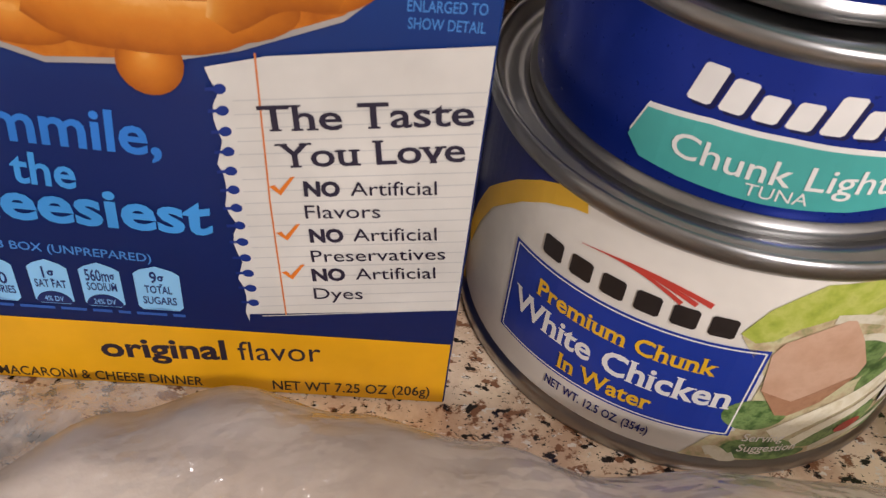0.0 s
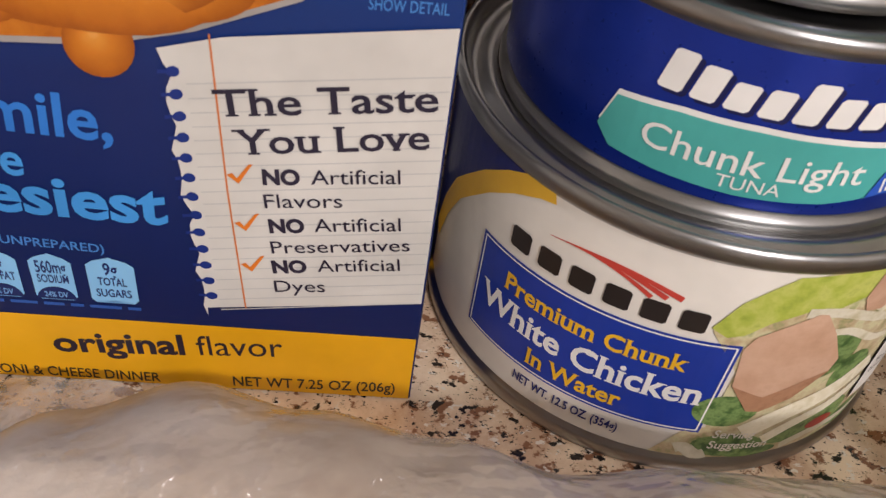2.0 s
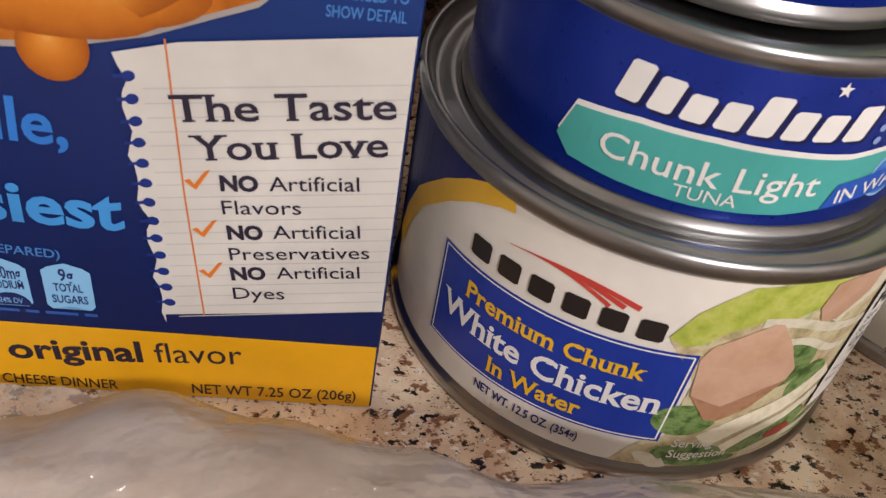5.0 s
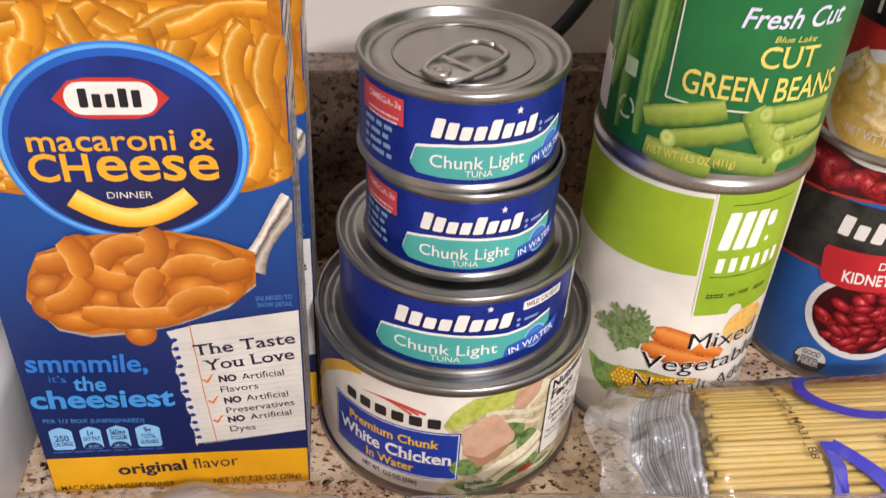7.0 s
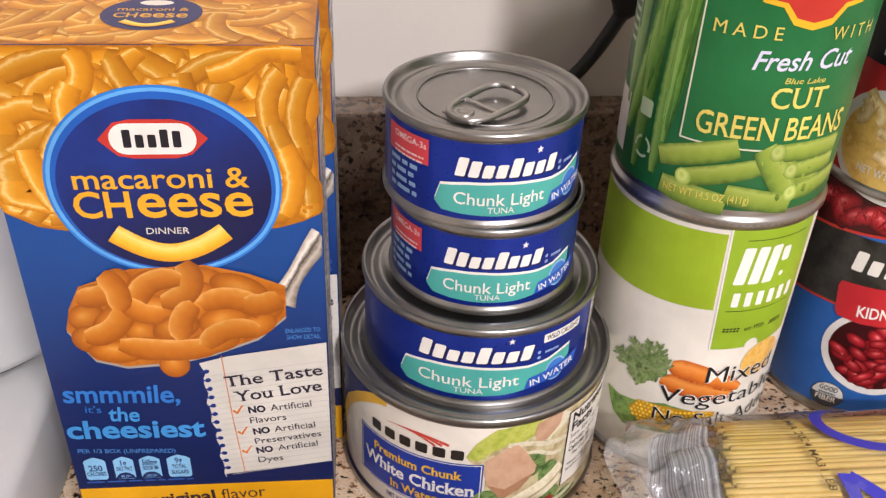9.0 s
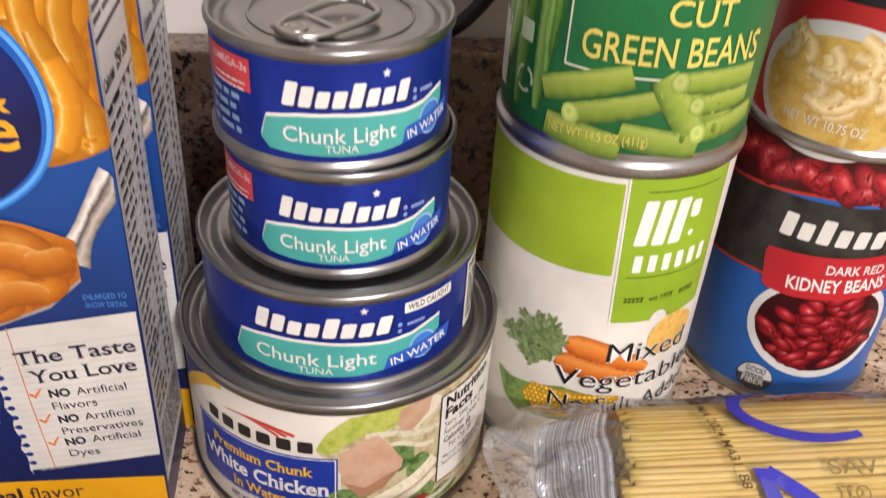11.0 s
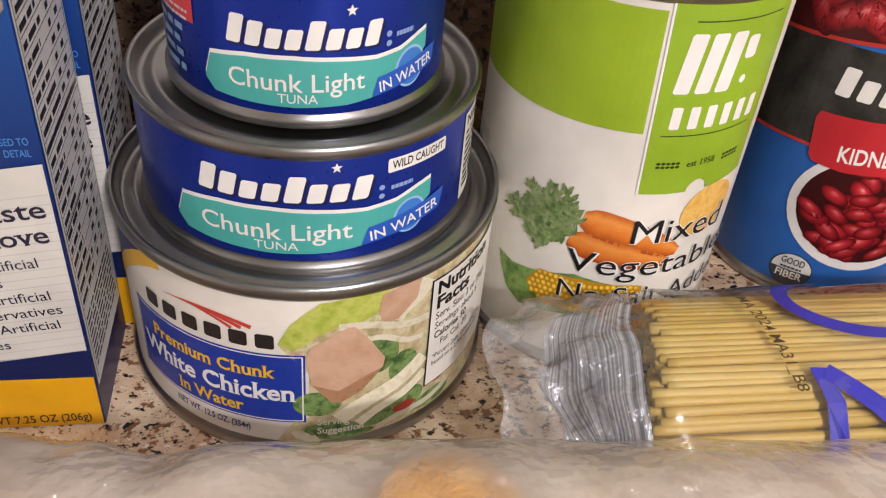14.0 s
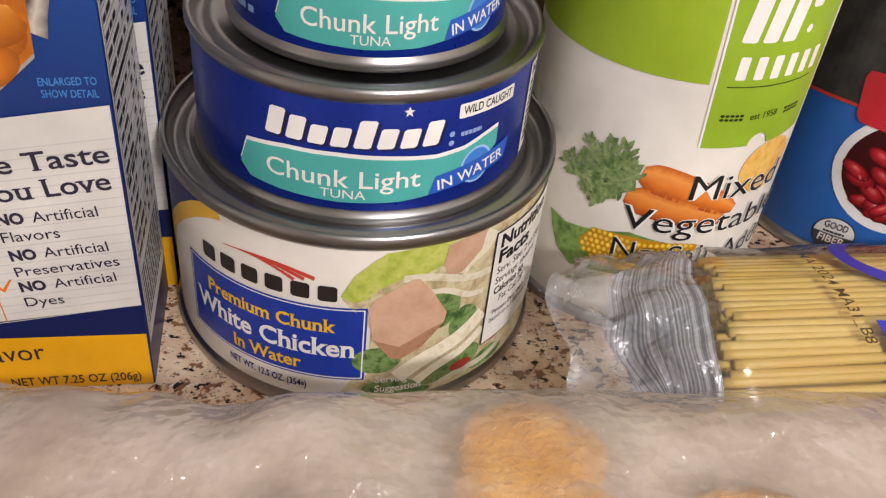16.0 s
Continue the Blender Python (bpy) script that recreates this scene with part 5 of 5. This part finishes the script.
# ---- spaghetti in a clear bag ----
PASTA_Y, PASTA_W, PASTA_H = -0.0165, 0.0320, 0.0410
pasta = thing("spaghetti_bag", "clear plastic bag of dry yellow spaghetti lying on the counter", "food bag")
STRAND, nn, ll, pp = base_mat("dry_pasta")
oi = nn.new("ShaderNodeObjectInfo")
rp = ramp_node(nn, [(0.0, lin("c6a54e")), (0.5, lin("d2b662")), (1.0, lin("dcc67a"))])
ll.new(oi.outputs["Random"], rp.inputs["Fac"])
mo = noise_node(nn, ll, 300, 3)
ll.new(mix_node(nn, ll, mo.outputs["Fac"], rp.outputs["Color"], lin("c8aa54")), pp.inputs["Base Color"])
pp.inputs["Roughness"].default_value = 0.45
pp.inputs["Subsurface Weight"].default_value = 0.5
pp.inputs["Subsurface Radius"].default_value = (0.004, 0.003, 0.0014)
rng = random.Random(31)


def pasta_top(y, lift=0.0):
    q = max(0.0, 1 - ((y - PASTA_Y) / (PASTA_W + lift)) ** 2)
    return 0.0005 + (PASTA_H + lift) * (0.25 + 0.75 * q ** 0.32)


strand_mesh = mesh_of(tube_along([(0, 0, 0), (0.004, 0, 0), (0.13, 0.0006, 0.0003), (0.26, 0, 0)], [0.00135, 0.00142, 0.00142, 0.00138], 8), "spaghetti")
strand_mesh.materials.append(STRAND)
strand_mesh.shade_smooth()
for layer in range(4):
    count = 29 - layer * 2
    for i in range(count):
        y = PASTA_Y + (PASTA_W - 0.003 - 0.002 * layer) * (-1 + 2 * (i + 0.5 + rng.uniform(-0.25, 0.25)) / count)
        z = pasta_top(y, -0.0020 - 0.0021 * layer) - rng.uniform(0.0, 0.0004)
        ob = part("spaghetti", strand_mesh, None, pasta)
        x = 0.1430 + 0.24 * (y + 0.006) + rng.uniform(-0.0022, 0.0022)
        ob.matrix_basis = pose(x, y, z, rng.uniform(0, 360), rng.uniform(-0.2, 0.2), rng.uniform(-0.5, 0.5))
core = bmesh.new()
prev = None
for x in (0.151, 0.40):
    ring = []
    for k in range(25):
        y = PASTA_Y + (PASTA_W - 0.006) * math.cos(math.pi * k / 24)
        ring.append(core.verts.new((x + 0.25 * (y + 0.006), y, max(0.002, pasta_top(y, -0.0090)))))
    for k in range(24, -1, -1):
        y = PASTA_Y + (PASTA_W - 0.006) * math.cos(math.pi * k / 24)
        ring.append(core.verts.new((x + 0.25 * (y + 0.006), y, 0.0015)))
    if prev:
        for k in range(50):
            core.faces.new((prev[k], prev[(k + 1) % 50], ring[(k + 1) % 50], ring[k]))
    else:
        core.faces.new(ring)
    prev = ring
part("spaghetti_core", core, STRAND, pasta, "packed spaghetti inside the bag")

CLEAR = film("clear_film", (0.9, 0.88, 0.84), 0.955, 0.17, 0.05, (0.02, 0.035), 45)
END_PRINT, nn, ll, pp = base_mat("striped_end_film")
at = nn.new("ShaderNodeAttribute")
at.attribute_name = "along"
tone = []
for scale in (900, 2600):
    wv = nn.new("ShaderNodeTexNoise")
    wv.noise_dimensions = "1D"
    wv.inputs["Scale"].default_value, wv.inputs["Detail"].default_value = scale, 1
    ll.new(at.outputs["Fac"], wv.inputs["W"])
    tone.append(wv.outputs["Fac"])
av = nn.new("ShaderNodeMath")
ll.new(tone[0], av.inputs[0])
ll.new(tone[1], av.inputs[1])
rp = ramp_node(nn, [(0.80, lin("7d8085")), (1.0, lin("9a9da2")), (1.2, lin("bfc1c5"))])
half = nn.new("ShaderNodeMath")
half.operation = "MULTIPLY"
half.inputs[1].default_value = 0.5
ll.new(av.outputs["Value"], half.inputs[0])
for k, q in enumerate((0.38, 0.5, 0.62)):
    rp.color_ramp.elements[k].position = q
ll.new(half.outputs["Value"], rp.inputs["Fac"])
ll.new(rp.outputs["Color"], pp.inputs["Base Color"])
pp.inputs["Roughness"].default_value = 0.26
pp.inputs["Metallic"].default_value = 0.15
add_bump(nn, ll, pp, noise_node(nn, ll, 130, 3).outputs["Fac"], 0.8, 0.004)
thin = nn.new("ShaderNodeBsdfTransparent")
veil = nn.new("ShaderNodeMixShader")
veil.inputs[0].default_value = 0.74
ll.new(thin.outputs["BSDF"], veil.inputs[1])
ll.new(pp.outputs["BSDF"], veil.inputs[2])
ll.new(veil.outputs["Shader"], nn["Material Output"].inputs["Surface"])


def bag_ring(x):
    """Cross-section of the bag at x: full over the pasta, gathered and pleated at its end."""
    f = min(1.0, max(0.0, (x - 0.116) / 0.034))
    f = f * f * (3 - 2 * f)
    half = 0.029 + (PASTA_W + 0.0013 - 0.029) * f
    high = 0.036 + (PASTA_H + 0.0012 - 0.036) * f
    mid = PASTA_Y + 0.008 * (1 - f)
    pts = []
    for k in range(49):
        a = math.pi * k / 48
        pleat = (1 - f) * (0.0010 * math.sin(a * 11 + x * 90) + 0.0004 * math.sin(a * 23 - x * 150)) + 0.0005 * math.sin(a * 9 + x * 140) * (1 - f * 0.6) + 0.0005 * f * math.sin(x * 170 + a * 4)
        y = mid + (half + pleat * 0.5) * math.cos(a)
        z = 0.0012 + high * (0.5 + 0.5 * math.sin(a)) * (0.25 + 0.75 * math.sin(a) ** 0.35 if 0 < k < 48 else 0.02) + max(-0.0004, pleat)
        z = z * (1 - f) + f * (pasta_top(y, 0.0014) + max(-0.0004, pleat))
        skew = (1 - f) * (0.008 * math.sin(a * 2.2 + 0.5) + 0.0035 * abs(((a * 1.9) % 2) - 1)) + 0.27 * (y + 0.006) * 0.35
        k_ = 1 - f
        crush = Vector((noise.noise(Vector((x * 75, y * 75, z * 75))), noise.noise(Vector((x * 75 + 9, y * 75, z * 75))), noise.noise(Vector((x * 110, y * 110 + 7, z * 60))))) * 0.0055 * k_
        pts.append((x + skew + crush.x, y + crush.y, max(0.0008, z + crush.z)))
    return pts


def loft(xs):
    bm_ = bmesh.new()
    along = bm_.verts.layers.float.new("along")
    prev_ = None
    for x in xs:
        ring_ = [bm_.verts.new(p) for p in bag_ring(x)]
        for v_ in ring_:
            v_[along] = x
        if prev_:
            for k in range(48):
                bm_.faces.new((prev_[k], prev_[k + 1], ring_[k + 1], ring_[k]))
        prev_ = ring_
    return bm_


part("clear_end", loft([0.104 + 0.001 * i for i in range(15)]), film("crinkled_film", (0.66, 0.66, 0.65), 0.74, 0.12, 0.7, (0.20, 0.22), 85), pasta, "crinkled clear bag end", True)
part("striped_end", loft([0.1180 + 0.0010 * i for i in range(20)]), END_PRINT, pasta, "grey striped gathered bag end", True)
clear_body = part("film", loft([0.1370 + 0.0020 * i for i in range(58)] + [0.254 + 0.01 * i for i in range(17)]), CLEAR, pasta, "clear glossy film", True)
clear_body.visible_shadow = False
BAGTOP = lambda u, v, off: Vector((u, v, pasta_top(v, 0.0016) + off))
cc = Art().text("BB/MA 2024 MA31_B8", 0.0, 0.0, 0.0385, 0.0, 0.0031, bold=0.004)
cc.v = [(0.1657 + 0.12 * u + v, 0.0045 - u) for u, v in cc.v]
CODE = cc.lay("code_lettering", ink("4a3a22"), pasta, BAGTOP, 4, "dark printed date code")
VIOLET = ink("3a37b0")
big = Art().strip([(0.2035 + 0.0245 * math.cos(radians(104 + 8 * i)), -0.0035 + 0.0150 * math.sin(radians(104 + 8 * i))) for i in range(25)], 0.0046, 1.0, [0.6 + 0.4 * math.sin(math.pi * i / 24) for i in range(25)])
big.shape([(0.1750, -0.0280), (0.1797, -0.0284), (0.1816, -0.0370), (0.1816, -0.0470), (0.1764, -0.0470), (0.1768, -0.0370)])
big.strip([(0.1790 + 0.0024 * i, -0.0292 - 0.0019 * i) for i in range(10)], 0.0046)
big.lay("word_mark", VIOLET, pasta, BAGTOP, 4, "large violet word mark drawn as plain strokes", 0.004)
Art().text("SAV", 0.1985, -0.0310, 0.2140, -0.0315, 0.0046).text("TO", 0.2000, -0.0390, 0.2090, -0.0390, 0.0046).lay("lettering", ink("8a7a4a"), pasta, BAGTOP, 4, "", 0.004)

# ---- frozen nuggets in a frosty bag ----
bag = thing("frozen_food_bag", "frosty clear plastic bag of frozen breaded nuggets lying in front", "food bag")
EDGE = [(-0.2, -0.0600), (-0.105, -0.0460), (-0.08, -0.0340), (-0.058, -0.0140), (-0.04, -0.0070), (-0.018, -0.0145), (0.004, -0.0213), (0.022, -0.0279), (0.04, -0.0258), (0.06, -0.0262), (0.09, -0.0286), (0.13, -0.0313), (0.18, -0.0341), (0.24, -0.0381), (0.34, -0.0475)]


def bag_edge(x):
    for (a, b), (c, d) in zip(EDGE, EDGE[1:]):
        if x <= c:
            q = (x - a) / (c - a)
            q = q * q * (3 - 2 * q)
            return b + (d - b) * q
    return EDGE[-1][1]


def bag_height(x, y):
    d = max(0.0, bag_edge(x) - y)
    top = 0.0468 - 0.018 * math.exp(-((x + 0.050) / 0.040) ** 2) - 0.02 * max(0.0, min(1.0, (-0.08 - x) / 0.06))
    shoulder = math.sqrt(max(0.0, 1 - (1 - min(1.0, d / 0.034)) ** 2))
    lump = 0.0035 * noise.noise(Vector((x * 28, y * 28, 0.3))) + 0.0012 * noise.noise(Vector((x * 90, y * 90, 1.7)))
    return 0.0012 + top * shoulder + lump * min(1.0, d / 0.02)


NX, NY = 190, 74
bm = bmesh.new()
grid = []
for i in range(NX + 1):
    x = -0.19 + 0.50 * i / NX
    col = []
    for j in range(NY + 1):
        y = bag_edge(x) - 0.20 * (j / NY) ** 1.5
        col.append(bm.verts.new((x, y, bag_height(x, y))))
    grid.append(col)
for i in range(NX):
    for j in range(NY):
        bm.faces.new((grid[i][j], grid[i][j + 1], grid[i + 1][j + 1], grid[i + 1][j]))
bmesh.ops.recalc_face_normals(bm, faces=bm.faces)
NUGGETS = ((0.0790, -0.0665, 0.0195), (0.0770, -0.0840, 0.0220), (0.0340, -0.0860, 0.0185), (0.1190, -0.0880, 0.0195), (0.0800, -0.1030, 0.0180), (0.0020, -0.0900, 0.0140), (0.1500, -0.0970, 0.0170), (-0.0450, -0.0820, 0.0120), (0.0300, -0.1170, 0.0170), (0.1250, -0.1220, 0.0180), (0.2000, -0.1120, 0.0170))
film_mesh = mesh_of(bm, "film")
frost = film_mesh.attributes.new("frost", "FLOAT", "POINT")
for k, v in enumerate(film_mesh.vertices):
    near = min(math.hypot((v.co.x - x) / 1.15, v.co.y - y) / s for x, y, s in NUGGETS)
    frost.data[k].value = min(1.0, max(0.0, (near - 0.35) / 0.95))
FROST = frosted("frosted_film")
part("film", film_mesh, FROST, bag, "hazy frosted plastic film", True).visible_shadow = False
CRUMB, nn, ll, pp = base_mat("fried_crumb")
n1 = noise_node(nn, ll, 120, 5, 0.6)
rp = ramp_node(nn, [(0.3, lin("c98a1e")), (0.5, lin("e2a534")), (0.7, lin("f0c062"))])
ll.new(n1.outputs["Fac"], rp.inputs["Fac"])
ll.new(rp.outputs["Color"], pp.inputs["Base Color"])
pp.inputs["Roughness"].default_value = 0.75
add_bump(nn, ll, pp, noise_node(nn, ll, 600, 4).outputs["Fac"], 0.6, 0.002)
rng = random.Random(9)
for x, y, s in NUGGETS:
    nb = bmesh.new()
    bmesh.ops.create_icosphere(nb, subdivisions=4, radius=1.0)
    off, turn = rng.uniform(0, 50), rng.uniform(0, math.pi)
    mid = bag_height(x, y) - s * 0.80
    for q in nb.verts:
        k = 1 + 0.20 * noise.noise(q.co * 1.3 + Vector((off, 0, 0))) + 0.06 * noise.noise(q.co * 4 + Vector((0, off, 0)))
        a, c_, h = q.co.x * s * 1.2 * k, q.co.y * s * 0.95 * k, q.co.z * s * 0.95 * k
        a, c_ = a * math.cos(turn) - c_ * math.sin(turn), a * math.sin(turn) + c_ * math.cos(turn)
        h = min(h, bag_height(x + a, y + c_) - 0.0009 - mid)
        q.co = Vector((a, c_, max(h, 0.002 - mid)))
    ob = part("nugget", nb, CRUMB, bag, "golden breaded nugget", True)
    ob.matrix_basis = pose(x, y, mid)
# white rime lying loose among the nuggets
bm = bmesh.new()
grid = []
for i in range(61):
    x = -0.16 + 0.45 * i / 60
    grid.append([bm.verts.new((x, bag_edge(x) - 0.012 - 0.185 * (j / 24) ** 1.3, max(0.0010, bag_height(x, bag_edge(x) - 0.012 - 0.185 * (j / 24) ** 1.3) - 0.0075))) for j in range(25)])
for i in range(60):
    for j in range(24):
        bm.faces.new((grid[i][j], grid[i][j + 1], grid[i + 1][j + 1], grid[i + 1][j]))
bmesh.ops.recalc_face_normals(bm, faces=bm.faces)
part("rime", bm, painted("rime", (0.48, 0.40, 0.32), 0.8, 60, 0.5), bag, "loose crumbs and ice crystals", True)
# slack clear corner of the bag
bm = bmesh.new()
grid = []
for i in range(41):
    x = -0.115 + 0.085 * i / 40
    col = []
    for j in range(21):
        y = -0.0045 - 0.048 * j / 20
        z = 0.0030 + 0.0045 * abs(noise.noise(Vector((x * 42, y * 42, 4.0)))) + 0.0025 * abs(noise.noise(Vector((x * 130, y * 100, 9.0))))
        col.append(bm.verts.new((x, y, z)))
    grid.append(col)
for i in range(40):
    for j in range(20):
        bm.faces.new((grid[i][j], grid[i][j + 1], grid[i + 1][j + 1], grid[i + 1][j]))
bmesh.ops.recalc_face_normals(bm, faces=bm.faces)
part("slack_corner", bm, film("slack_film", (0.8, 0.77, 0.72), 0.72, 0.10, 0.8, (0.14, 0.12), 60), bag, "crinkled clear bag corner", True)

# ---- white appliance beside the cartons ----
app = thing("kitchen_appliance", "smooth white countertop appliance with a grey base", "appliance", (-0.150, 0.072, 0))
PLASTIC = painted("white_plastic", (0.60, 0.60, 0.60), 0.3, 30, 0.03)
bm = lathe([(0.0525, 0.0500), (0.0548, 0.0515), (0.0555, 0.0550), (0.0565, 0.150), (0.0555, 0.215), (0.050, 0.225), (0, 0.228)], 96)
part("body", bm, PLASTIC, app, "white rounded housing", True)
# near-black ring: the shadow between housing and base, put in as colour
part("shade_ring", lathe([(0.0490, 0.0450), (0.0490, 0.0510), (0, 0.0510)], 64), ink("15151a"), app, "near-black ring painting the shadow gap under the housing", True)
bm = bmesh.new()
add_box(bm, (-0.13, -0.195, 0.004), (0.0485, 0.060, 0.0465), 0.005, 3)
part("base", bm, PLASTIC, app, "light grey base", True)
# inset slab coloured near-black to give the shadow along the base's lower edge
bm = bmesh.new()
add_box(bm, (-0.125, -0.190, 0.0), (0.0440, 0.055, 0.006), 0.001)
part("foot", bm, ink("1c1c20"), app, "dark inset slab painting the shadow under the base")

# ---- black cord against the wall ----
cord = thing("power_cord", "thick black power cord hanging down the wall", "cord")
RUBBER = painted("black_rubber", (0.012, 0.012, 0.013), 0.45, 60, 0.2)
pts, rad = [], []
for i in range(24):
    f = i / 23
    pts.append((0.0900 + 0.0385 * f ** 0.9, 0.1475, 0.1040 + 0.0420 * f ** 1.8))
    rad.append(0.0030 + 0.0004 * f)
part("cable", tube_along(pts, rad, 14), RUBBER, cord, "", True)
part("plug", tube_along([(0.1275, 0.1475, 0.1430), (0.1287, 0.1470, 0.1475), (0.1297, 0.1450, 0.1535), (0.1305, 0.1445, 0.1920), (0.1305, 0.1445, 0.1980)], [0.0036, 0.0066, 0.0098, 0.0108, 0.0090], 20), RUBBER, cord, "moulded black plug", True)

# ---- ceiling light ----
lamp = thing("ceiling_light", "round white ceiling light fixture", "lamp", (LAMPS[0][0], LAMPS[0][1], 1.5), 0, "ceiling lights")
part("housing", lathe([(0, 0), (0.17, 0), (0.17, -0.03), (0.155, -0.04), (0.155, -0.02), (0, -0.02)], 64), CEIL, lamp, "", True)
copy_thing(lamp, pose(LAMPS[1][0], LAMPS[1][1], 1.5))
